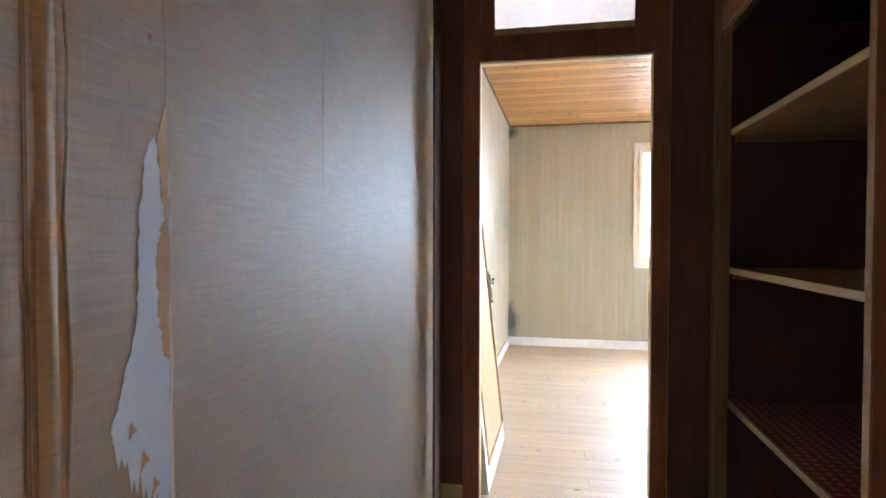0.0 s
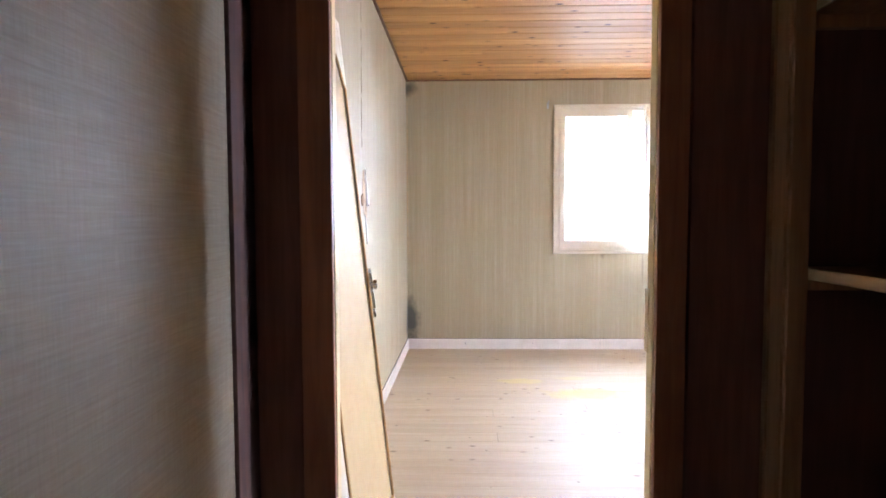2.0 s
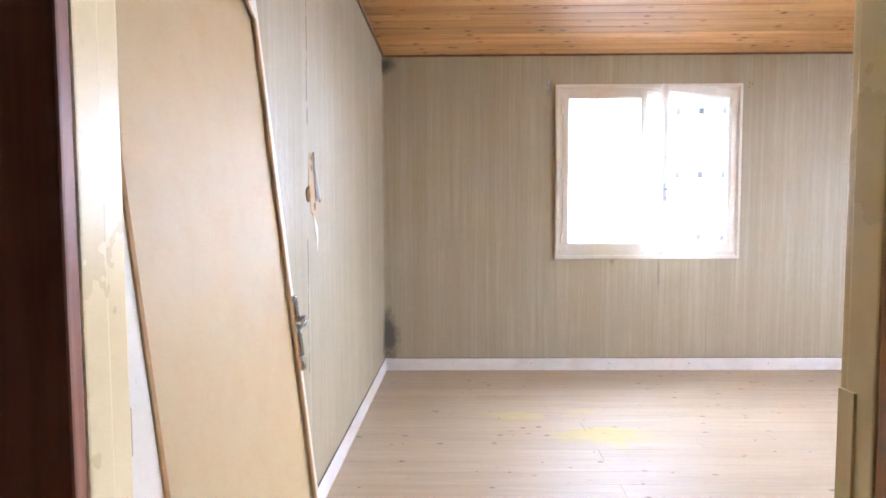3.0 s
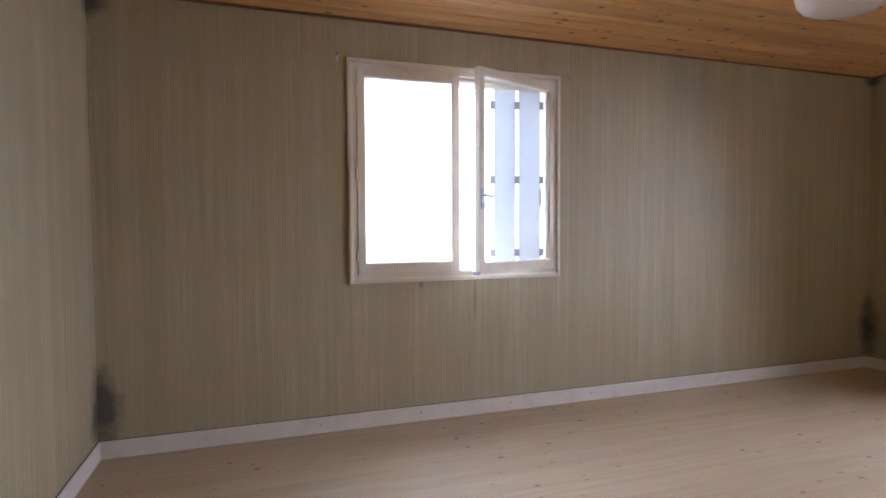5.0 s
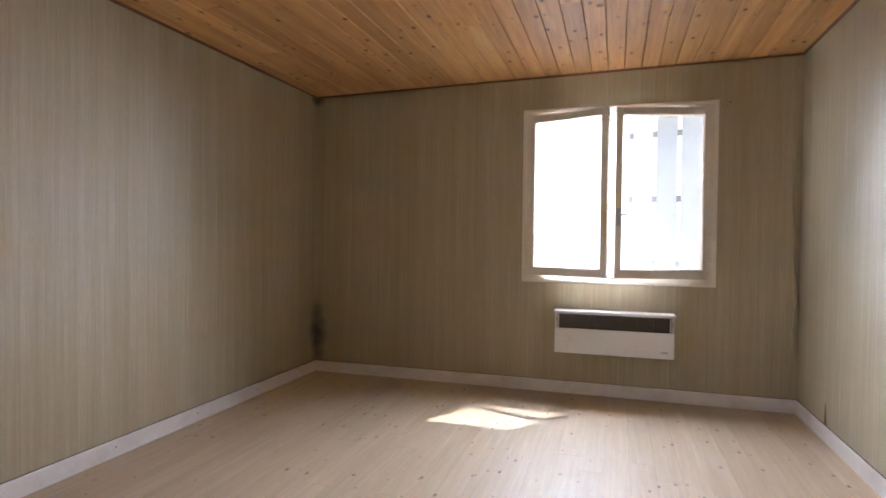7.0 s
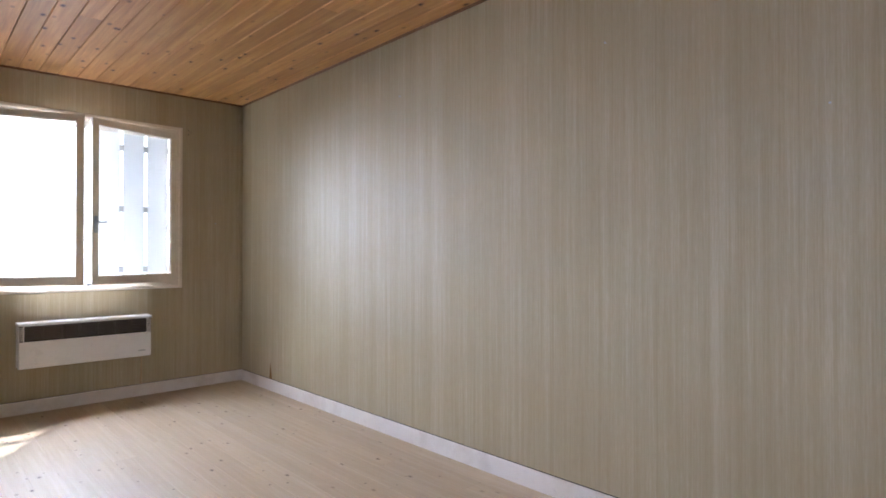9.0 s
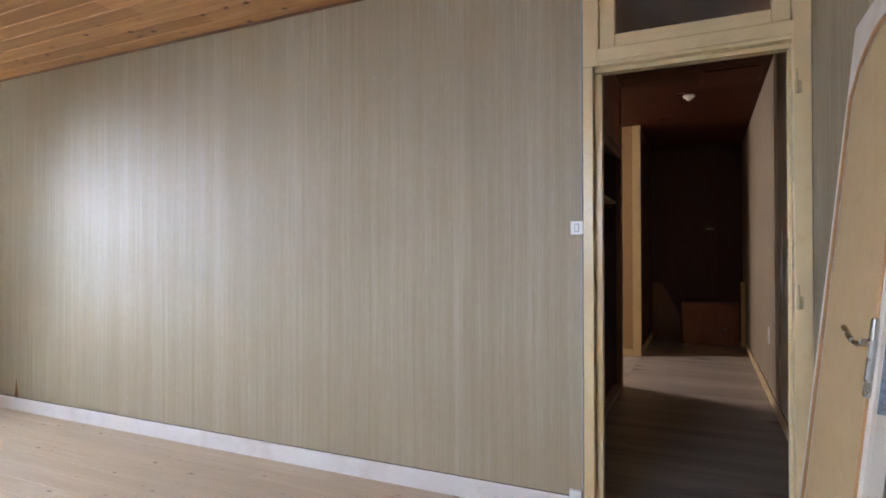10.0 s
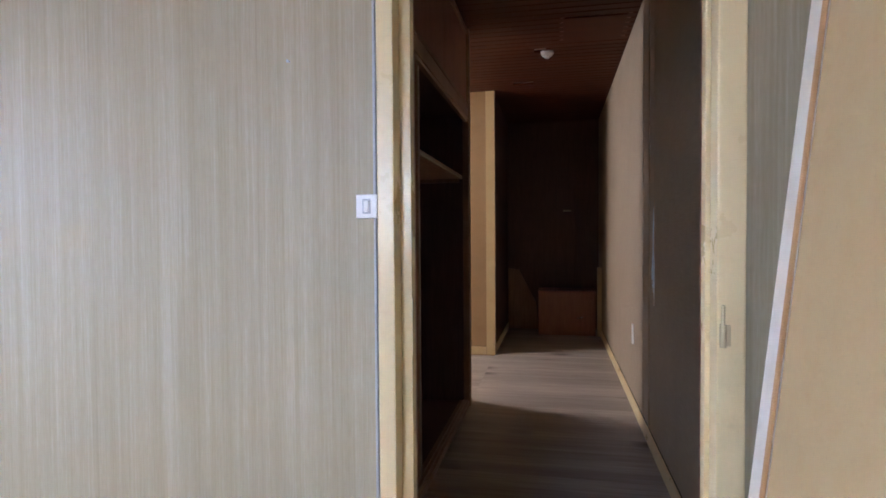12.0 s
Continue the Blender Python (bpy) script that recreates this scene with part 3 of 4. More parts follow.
# ---------------------------------------------------------------- windows
def frame_ring(bm, x0, x1, z0, z1, y0, y1, w, wb=None, wt=None, bevel=0.003):
    """Two stiles and two rails."""
    wb, wt = wb or w, wt or w
    box(bm, (x0, y0, z0), (x0 + w, y1, z1), bevel), box(bm, (x1 - w, y0, z0), (x1, y1, z1), bevel)
    box(bm, (x0 + w, y0 + 0.0005, z0), (x1 - w, y1 - 0.0005, z0 + wb), bevel), box(bm, (x0 + w, y0 + 0.0005, z1 - wt), (x1 - w, y1 - 0.0005, z1), bevel)


def sash(win, m, width, height, side, handle):
    """A casement sash, hinge edge at its own x = 0, running to x = side * width."""
    bm = bmesh.new()
    x0, x1 = (0, width) if side > 0 else (-width, 0)
    frame_ring(bm, x0, x1, 0, height, -0.02, 0.022, 0.046, 0.066, 0.052, 0.004)
    # glazing bead
    frame_ring(bm, x0 + 0.044, x1 - 0.044, 0.064, height - 0.05, -0.012, 0.014, 0.008, bevel=0.002)
    s = part("sash", bm, OFFWHITE, win, "", m)
    pane = part("pane", box(bmesh.new(), (x0 + 0.046, -0.002, 0.066), (x1 - 0.046, 0.002, height - 0.052)), GLASS, s, "clear window pane")
    pane.visible_shadow = False
    if handle:
        hx = x1 - 0.024 if side > 0 else x0 + 0.024
        bm = bmesh.new()
        box(bm, (hx - 0.014, -0.026, 0.40), (hx + 0.014, -0.0195, 0.53), 0.005)
        rod(bm, (hx, -0.026, 0.487), (hx, -0.05, 0.487), 0.008)
        bent(bm, [(hx, -0.05, 0.487), (hx - side * 0.03, -0.062, 0.478), (hx - side * 0.062, -0.06, 0.487)], 0.0065)
        rod(bm, (hx, -0.026, 0.425), (hx, -0.036, 0.425), 0.007)
        part("handle", bm, STEEL, s, "worn grey metal window handle")
        bm = bmesh.new()
        tip = x1 if side > 0 else x0
        box(bm, (tip - 0.006, -0.032, -0.004), (tip + side * 0.026, 0.012, 0.018), 0.004)
        part("latch", bm, STEEL, s, "grey steel sash latch")
    return s


def window(name, m, width, height, left_angle, right_angle, label):
    """Casing, fixed frame and two casements in an opening; own x to the right, own y outwards."""
    win = thing(name, m, label, "window", kind="structure")
    bm = bmesh.new()
    frame_ring(bm, 0, width, 0, height, -0.014, -0.001, 0.030)
    frame_ring(bm, 0.008, width - 0.008, 0.008, height - 0.008, -0.022, -0.012, 0.020)
    part("casing", bm, OFFWHITE, win, "stepped cream-white window casing")
    bm = bmesh.new()
    frame_ring(bm, 0.030, width - 0.030, 0.030, height - 0.030, -0.006, 0.060, 0.026, 0.03)
    frame_ring(bm, 0.053, width - 0.053, 0.053, height - 0.053, 0.026, 0.075, 0.018, 0.02)
    for k in range(3):
        box(bm, (0.06, 0.036 + 0.006 * k, height - 0.078 - 0.012 * k), (width - 0.06, 0.07, height - 0.072 - 0.012 * k))
    part("window_frame", bm, OFFWHITE, win)
    bm = bmesh.new()
    box(bm, (0.053, 0.062, 0.03), (width - 0.053, WALL_T + 0.03, 0.056), 0.004)
    part("window_sill", bm, RENDER_WALL, win, "pale outer window sill")
    bm = bmesh.new()
    for x in (0.0523, width - 0.0563):
        box(bm, (x, 0.077, 0.0565), (x + 0.004, WALL_T - 0.001, height - 0.0565))
    part("reveal", bm, RENDER_WALL, win, "pale rendered reveal")
    inner = (width - 2 * 0.058) / 2
    sh = height - 2 * 0.058
    sash(win, pose(0.058, 0.004, 0.058, 0, 0, -left_angle), inner - 0.014, sh, 1, False)
    sash(win, pose(width - 0.058, 0.004, 0.058, 0, 0, right_angle), inner + 0.036, sh, -1, True)
    for x in (0.052, width - 0.052):
        for z in (0.17, height * 0.49, height - 0.2):
            part("hinge", rod(bmesh.new(), (x, -0.014, z - 0.035), (x, -0.014, z + 0.035), 0.0065), OFFWHITE, win, "painted barrel hinge")
    return win


window("window_1", pose(A0, RY, AZ0), A1 - A0, AZ1 - AZ0, 0.8, 21.5, "cream wooden casement window with one sash ajar")
window("window_2", pose(RX, B1, BZ0, 0, 0, -90), B1 - B0, BZ1 - BZ0, 20.0, 17.0, "cream wooden casement window with both sashes ajar")


def folding_shutter(m, leaf_w, count, height, plastic, label):
    """Upright plastic leaves hinged edge to edge, swung out from one reveal; own x runs along the leaves."""
    sh = thing("folding_shutter", m, label, "shutter", "shutters outside the windows")
    x, y = 0.0, 0.0
    for k in range(count):
        a = 2.0 if k % 2 else -2.0
        leaf = part("leaf", box(bmesh.new(), (0.010, -0.008, 0.0), (leaf_w - 0.012, 0.008, height), 0.004), plastic, sh, "", pose(x, y, 0, 0, 0, a))
        for z in (0.08, 0.595, 1.115):
            if k == 0:
                part("hinge", box(bmesh.new(), (-0.014, -0.010, z), (0.018, 0.016, z + 0.055), 0.003), PLASTIC_GREY, leaf, "dark grey hinge plate")
            part("hinge", box(bmesh.new(), (leaf_w - 0.018, -0.010, z), (leaf_w + 0.016, 0.016, z + 0.055), 0.003), PLASTIC_GREY, leaf, "dark grey hinge plate")
        if k == 0:
            part("bolt", box(bmesh.new(), (0.004, 0.008, 0.44), (0.020, 0.022, 0.555), 0.003), PLASTIC_GREY, leaf, "grey shutter bolt")
        x, y = x + leaf_w * math.cos(radians(a)), y + leaf_w * math.sin(radians(a))
    return sh


folding_shutter(pose(2.768, RY + 0.106, AZ0 + 0.0585, 0, 0, 168), 0.178, 2, 1.268, PVC, "pale blue-white folding shutter outside a window")
folding_shutter(pose(RX + 0.106, 0.628, BZ0 + 0.0585, 0, 0, 78), 0.184, 3, 1.288, PVC_DIM, "white folding shutter outside the window over the heater")

# ---------------------------------------------------------------- doorway
D0, D1, DH = 0.191, 0.918, 2.03
TOP = ceil_z(0) - 0.002
door = thing("door_1", pose(0, 0, 0), "cream painted doorway frame with frosted transom", "doorway", kind="structure")
for x0, x1, z0, z1 in ((0.115, 0.178, 0.0, TOP), (0.950, 0.995, 0.0, DH + 0.02), (0.925, 0.995, DH + 0.0205, TOP)):
    part("jamb", box(bmesh.new(), (x0, -0.083, z0), (x1, 0.010, z1), 0.004), CREAM, door)
for x0, x1 in ((0.1785, D0), (D1, 0.9495)):
    part("stop", box(bmesh.new(), (x0, -0.083, 0.0), (x1, -0.044, DH - 0.001), 0.003), CREAM, door)
bm = bmesh.new()
box(bm, (0.1785, -0.083, DH), (0.9495, -0.034, DH + 0.0215), 0.003)
box(bm, (0.1785, -0.083, DH + 0.022), (0.9245, 0.008, DH + 0.098), 0.003)
box(bm, (0.1700, 0.006, DH + 0.036), (0.932, 0.020, DH + 0.092), 0.005)
part("head", bm, CREAM, door, "cream moulded head rail")
bm = bmesh.new()
frame_ring(bm, 0.182, 0.921, DH + 0.101, TOP - 0.01, -0.07, 0.001, 0.066, 0.055, 0.06, 0.004)
transom = part("transom", bm, CREAM, door, "fixed transom light")
pane = part("pane", box(bmesh.new(), (0.246, -0.038, DH + 0.154), (0.857, -0.034, TOP - 0.068)), FROST, transom, "frosted glass pane")
pane.visible_shadow = False
bm = bmesh.new()
box(bm, (0.115, -0.102, 0.0), (D0 - 0.0015, -0.0835, TOP + 0.1), 0.003), box(bm, (D1 + 0.0015, -0.102, 0.0), (0.987, -0.0835, TOP + 0.1), 0.003)
box(bm, (D0 - 0.0012, -0.101, DH + 0.003), (D1 + 0.0012, -0.0835, DH + 0.068), 0.003), box(bm, (D0 - 0.0012, -0.097, DH + 0.069), (D1 + 0.0012, -0.0835, DH + 0.118), 0.004)
box(bm, (D0 - 0.001, -0.096, DH + 0.119), (0.252, -0.0835, TOP)), box(bm, (0.846, -0.096, DH + 0.119), (D1 + 0.001, -0.0835, TOP))
box(bm, (D0, -0.096, TOP - 0.066), (D1, -0.0835, TOP + 0.118))
part("corridor_casing", bm, BROWN, door, "dark brown corridor side of the frame")
for z in (1.02, 1.867):
    bm = bmesh.new()
    rod(bm, (0.166, 0.016, z - 0.035), (0.166, 0.016, z + 0.018), 0.0075), rod(bm, (0.166, 0.016, z + 0.018), (0.166, 0.016, z + 0.062), 0.0042)
    box(bm, (0.148, 0.0085, z - 0.033), (0.168, 0.013, z + 0.016), 0.002)
    part("hinge_pin", bm, BRASS, door, "empty lift-off hinge pin")
part("strike_plate", box(bmesh.new(), (D1 - 0.003, -0.060, 0.93), (D1 + 0.001, -0.038, 1.08), 0.001), CREAM, door, "painted strike plate")
single("door_sill", box(bmesh.new(), (D0, -PART_T, -0.02), (D1, 0.0, 0.003), 0.002), HALL_WOOD, "worn wooden sill strip in the doorway", "threshold", "structure")


# ---------------------------------------------------------------- the leaf taken off its hinges
def arch_outline(x0, x1, z0, z1, drop, n=9):
    """Panel outline with a shouldered arched head."""
    w = x1 - x0
    pts = [(x0, z0), (x1, z0), (x1, z1 - drop)]
    right = [(x1 - 0.030 * w, z1 - drop + 0.010)]
    for i in range(n + 1):
        u = i / n
        right.append((x1 - (0.075 + 0.425 * u) * w, z1 - drop + 0.040 + (drop - 0.040) * math.sin(u * math.pi / 2) ** 0.62))
    left = [(x0 + x1 - x, z) for x, z in right[-2::-1]]
    return pts + right + left + [(x0, z1 - drop)]


def door_leaf():
    """Own x along the width from the hinge edge, own y the thickness (front at 0), own z up the leaf."""
    w, h, t = 0.800, 2.035, 0.040
    lean = math.asin(0.218 / h)
    m = Matrix.Translation((0.211, 0.104, 0.0)) @ Matrix.Rotation(radians(-0.6), 4, "Z") @ Matrix.Rotation(-lean, 4, "Y") @ Matrix.Rotation(radians(90), 4, "Z")
    leaf = thing("door_leaf", m, "cream panelled door leaf off its hinges, leaning on the wall", "door")
    front = Matrix(((1, 0, 0, 0), (0, 0, -1, 0), (0, 1, 0, 0), (0, 0, 0, 1)))
    core = part("core", box(bmesh.new(), (0, 0.008, 0.004), (w, t, h), 0.002), LEAF_WHITE, leaf)
    # raised border round the sunk panel
    inner = arch_outline(0.080, w - 0.045, 0.120, 1.915, 0.15)
    bm = bmesh.new()
    box(bm, (0, -0.001, 0.004), (0.079, 0.0078, h), 0.002), box(bm, (w - 0.044, -0.001, 0.004), (w, 0.0078, h), 0.002)
    box(bm, (0.0795, -0.0005, 0.004), (w - 0.0445, 0.0078, 0.119), 0.002)
    head = [(x, z) for x, z in inner[2:]]
    slab(bm, [(0.0795, h), (0.0795, 1.765)] + head[::-1][1:-1] + [(w - 0.0445, 1.765), (w - 0.0445, h)], 0.0083, front @ Matrix.Translation((0, 0, -0.0078)))
    part("border", bm, LEAF_WHITE, leaf, "scuffed white border of the leaf")
    part("panel", slab(bmesh.new(), arch_outline(0.081, w - 0.046, 0.121, 1.913, 0.15), 0.003, front @ Matrix.Translation((0, 0, -0.0078))), PANEL, leaf, "sunk tan linen panel with arched head")
    bm = bmesh.new()
    pts = [(x, -0.003, z) for x, z in inner]
    bent(bm, pts + pts[:1], 0.0055, 6)
    part("moulding", bm, MOULDING, leaf, "bare wood bead round the panel")
    x = w - 0.031
    bm = bmesh.new()
    box(bm, (x - 0.012, -0.018, 0.850), (x + 0.012, -0.0015, 1.050), 0.006)
    rod(bm, (x, -0.008, 0.985), (x, -0.034, 0.985), 0.010)
    bent(bm, [(x + 0.004, -0.030, 0.984), (x - 0.03, -0.034, 0.976), (x - 0.06, -0.036, 0.976), (x - 0.085, -0.040, 0.983), (x - 0.105, -0.044, 0.993), (x - 0.122, -0.050, 1.007)], 0.0075, 12)
    part("lever_handle", bm, CHROME, leaf, "chrome lever handle on a long plate")
    bm = bmesh.new()
    rod(bm, (x, t, 0.985), (x, t + 0.045, 0.985), 0.009), bent(bm, [(x, t + 0.045, 0.985), (x - 0.10, t + 0.055, 0.99)], 0.0075)
    box(bm, (x - 0.014, t + 0.0005, 0.855), (x + 0.014, t + 0.007, 1.055), 0.004)
    part("back_handle", bm, CHROME, leaf, "chrome lever on the wall side")
    bm = bmesh.new()
    box(bm, (w - 0.001, 0.008, 0.82), (w + 0.003, 0.030, 1.06), 0.001)
    box(bm, (w + 0.002, 0.012, 0.965), (w + 0.014, 0.026, 0.99), 0.002)
    box(bm, (w + 0.002, 0.013, 0.87), (w + 0.0045, 0.025, 0.91), 0.001)
    part("lock_plate", bm, LOCK, leaf, "blue-grey worn lock plate")
    bm = bmesh.new()
    rod(bm, (x + 0.004, t, 0.90), (x + 0.004, t + 0.035, 0.90), 0.003)
    ring = [(x + 0.004, t + 0.049 - 0.014 * math.cos(k * math.pi / 8), 0.90 + 0.014 * math.sin(k * math.pi / 8)) for k in range(17)]
    bent(bm, ring, 0.0022, 6)
    part("key", bm, BRASS, leaf, "key left in the lock")


door_leaf()

# ---------------------------------------------------------------- heater
heater = thing("electric_heater", pose(RX, 1.725, 0.357, 0, 0, -90), "white wall-mounted electric convector heater with dark grille", "heater")
hw, hh, hd = 0.878, 0.332, 0.165
bm = bmesh.new()
box(bm, (0.02, -hd + 0.03, 0.02), (hw - 0.02, -0.03, 0.315), 0.004)
part("core", bm, GRILLE, heater, "dark inside of the heater")
bm = bmesh.new()
box(bm, (0.0, -hd, 0.0), (hw, -hd + 0.018, 0.195), 0.007)
box(bm, (0.0, -hd + 0.012, 0.0), (0.006, -0.03, 0.30), 0.002), box(bm, (hw - 0.006, -hd + 0.012, 0.0), (hw, -0.03, 0.30), 0.002)
box(bm, (0.006, -hd + 0.01, 0.0), (hw - 0.006, -0.03, 0.010), 0.003)
part("front_panel", bm, ENAMEL, heater, "white enamel front panel")
part("top_lip", box(bmesh.new(), (-0.006, -hd - 0.008, 0.308), (hw + 0.006, -0.03, 0.332), 0.007), ENAMEL, heater, "white enamel top")
for k in range(8):
    z = 0.207 + 0.0125 * k
    part("louvre", box(bmesh.new(), (0.008, -hd + 0.004, z), (hw - 0.008, -hd + 0.012, z + 0.005), 0.001), LOUVRE, heater)
for k in range(8):
    x = 0.03 + (hw - 0.06) * k / 7
    part("divider", box(bmesh.new(), (x - 0.003, -hd + 0.002, 0.193), (x + 0.003, -hd + 0.016, 0.31), 0.001), LOUVRE if 0 < k < 7 else ENAMEL, heater)
for k in range(7):
    for x in (0.006, hw - 0.028):
        part("end_slat", box(bmesh.new(), (x, -hd - 0.001, 0.204 + 0.0148 * k), (x + 0.022, -hd + 0.004, 0.212 + 0.0148 * k), 0.001), ENAMEL, heater)
part("badge", box(bmesh.new(), (hw - 0.095, -hd - 0.0012, 0.045), (hw - 0.045, -hd + 0.001, 0.054)), PLASTIC_GREY, heater, "small grey badge bar")
part("bracket", box(bmesh.new(), (0.1, -0.031, 0.05), (hw - 0.1, -0.001, 0.28), 0.002), STEEL, heater, "steel wall bracket")
part("cable", bent(bmesh.new(), [(hw - 0.03, -0.02, 0.01), (hw - 0.03, -0.008, -0.03), (hw - 0.032, -0.006, -0.262)], 0.005), PAPER_BACK, heater, "painted cable down to the baseboard")


# ---------------------------------------------------------------- small things of the room
def wall_switch():
    sw = thing("light_switch", pose(1.0245, 0.0, 1.324, 0, 0, 180), "square white rocker light switch by the doorway", "switch")
    part("plate", box(bmesh.new(), (-0.029, -0.009, -0.031), (0.029, -0.0005, 0.031), 0.003), PLASTIC, sw)
    part("rocker", box(bmesh.new(), (-0.007, -0.014, -0.015), (0.007, -0.008, 0.015), 0.002), PLASTIC, sw)
    part("surround", box(bmesh.new(), (-0.011, -0.0105, -0.019), (0.011, -0.0085, 0.019), 0.001), PLASTIC_GREY, sw)


wall_switch()
socket = thing("wall_socket", pose(1.03, 0.012, 0.115, 0, 0, 180), "small white socket box on the baseboard", "socket")
part("box", box(bmesh.new(), (-0.028, -0.022, -0.03), (0.028, -0.0005, 0.022), 0.004), PLASTIC, socket)
part("cover", box(bmesh.new(), (-0.018, -0.026, -0.022), (0.018, -0.021, 0.014), 0.002), PLASTIC, socket)
single("cable_strip", box(bmesh.new(), (0.9985, 0.0005, 0.14), (1.006, 0.008, 2.59), 0.002), PLASTIC_GREY, "grey cable strip up the door casing", "cable")

bracket = thing("curtain_bracket", pose(1.318, RY, 2.288), "small metal curtain bracket beside the window casing", "bracket")
part("plate", box(bmesh.new(), (-0.009, -0.006, -0.03), (0.009, -0.0005, 0.025), 0.002), STEEL, bracket)
part("hook", bent(bmesh.new(), [(0, -0.005, 0.015), (0, -0.05, 0.012), (0, -0.062, 0.03)], 0.005), STEEL, bracket)


def screw_holes(m, label):
    bm = bmesh.new()
    for x, z in ((0, 0), (0.002, -0.035), (0.022, -0.01)):
        rod(bm, (x, -0.0025, z), (x, -0.0003, z), 0.0042, seg=8)
    ob = single("screw_holes", bm, BLACK_GAP, label, "screw holes", "stuff")
    ob.matrix_basis = m


screw_holes(pose(2.905, RY, 2.30), "dark screw holes beside a window casing")
screw_holes(pose(RX, 2.075, 2.28, 0, 0, -90), "dark screw holes beside the casing over the heater")
screw_holes(pose(RX, 0.50, 2.29, 0, 0, -90), "dark screw holes near the wall corner")


def nail(x, y, z, face):
    bm = bmesh.new()
    rod(bm, (0, -0.001, 0), (0, -0.012, -0.001), 0.0022, seg=8), rod(bm, (0, -0.012, -0.001), (0, -0.0135, -0.001), 0.004, seg=8)
    ob = single("nail", bm, STEEL, "small steel nail in the wallpaper", "nail")
    tagged(ob, group="nails in the walls")
    ob.matrix_basis = pose(x, y, z, 0, 0, face)


for x, z in ((1.239, 1.713), (3.579, 2.211), (2.10, 2.155), (3.93, 1.55)):
    nail(x, 0.0, z, 180)
nail(RX, 0.26, 1.47, -90)

# wallpaper seam that has opened, with a torn, curled flap
rng = random.Random(11)
bm = bmesh.new()
z = 0.62
while z < 2.42:
    ln = rng.uniform(0.03, 0.16)
    w = rng.uniform(0.0005, 0.0017)
    if not 1.14 < z < 1.52:
        y = 1.648 + 0.03 * (z - 0.7) + rng.uniform(-0.003, 0.003)
        slab(bm, [(y - w, z), (y + w, z + 0.01), (y + w * 0.6, z + ln), (y - w * 0.4, z + ln - 0.008)], 0.0012, ON_LEFT)
    z += ln + rng.uniform(0.0, 0.035)
single("wallpaper_seam", bm, GROOVE, "dark open seam in the wallpaper", "wall crack", "stuff").matrix_basis = WEST

tear = thing("torn_wallpaper", WEST @ Matrix.Translation((0, -0.583, 0)) @ Matrix.Diagonal((1.35, 1.35, 1.0, 1.0)), "torn and curled wallpaper flap over bare brown paper", "torn wallpaper")
part("bare_patch", slab(bmesh.new(), [(1.690, 1.510), (1.728, 1.516), (1.752, 1.45), (1.778, 1.37), (1.786, 1.335), (1.768, 1.30), (1.768, 1.20), (1.752, 1.225), (1.732, 1.262), (1.700, 1.272), (1.694, 1.33), (1.676, 1.36), (1.684, 1.44)], 0.0012, ON_LEFT), PAPER_BACK, tear, "bare brown backing paper")
# the paper rolled back along the open edge
bm = bmesh.new()
cols = []
for i in range(9):
    a = math.pi * i / 8
    cols.append([bm.verts.new((0.0015 + (0.004 + 0.006 * s) * math.sin(a), 1.722 + 0.050 * s + (0.006 + 0.020 * s) * (1 - math.cos(a)) - 0.022 * s + 0.002 * math.sin(s * 17), 1.512 - 0.20 * s + 0.012 * math.sin(a))) for s in (0, 0.15, 0.3, 0.45, 0.6, 0.75, 0.9, 1.0)])
for p, q in zip(cols, cols[1:]):
    for k in range(7):
        bm.faces.new((p[k], p[k + 1], q[k + 1], q[k]))
bmesh.ops.solidify(bm, geom=bm.faces[:], thickness=0.0008)
part("curl", bm, PAPER_WHITE, tear, "curled white paper edge", smooth=True)
part("strip", slab(bmesh.new(), [(1.722, 1.262), (1.750, 1.232), (1.768, 1.205), (1.774, 1.215), (1.772, 1.16), (1.766, 1.115), (1.760, 1.10), (1.752, 1.17), (1.740, 1.215)], 0.003, ON_LEFT), PAPER_WHITE, tear, "hanging white paper strip")
part("tuft", slab(bmesh.new(), [(1.668 + 0.021 * math.cos(k * math.pi / 14) * (1 + 0.25 * noise.noise((k * 0.7, 3.1, 0))), 1.345 + 0.029 * math.sin(k * math.pi / 14) * (1 + 0.4 * noise.noise((k * 0.9, 7.7, 0)))) for k in range(28)], 0.003, ON_LEFT), PAPER_DARK, tear, "dark brown paper tuft")
for y, z, r in ((1.708, 1.492, 0.008), (1.712, 1.455, 0.010), (1.745, 1.298, 0.011)):
    part("glue_spot", slab(bmesh.new(), [(y + r * math.cos(k * math.pi / 8) * (1 + 0.3 * math.sin(k * 2.9)), z + 1.5 * r * math.sin(k * math.pi / 8) * (1 + 0.25 * math.cos(k * 2.3))) for k in range(16)], 0.0016, ON_LEFT), PAPER_DARK, tear, "dark glue spot")

single("wallpaper_slit", slab(bmesh.new(), [(-5.385, 0.098), (-5.366, 0.235), (-5.352, 0.17), (-5.338, 0.098)], 0.0025, ON_SOUTH), PAPER_DARK, "small brown slit in the wallpaper above the baseboard", "wall tear")

# painted cable up the corner beside the heater wall
bm = bmesh.new()
pts = [(RX - 0.007, 0.034 + 0.010 * math.sin(z * 5.1) + 0.004 * math.sin(z * 13), z) for z in [0.1 + 0.12 * k for k in range(21)]]
bent(bm, pts, 0.0095, 8)
single("corner_cable", bm, WALLPAPER, "papered cable running up the wall corner", "cable")
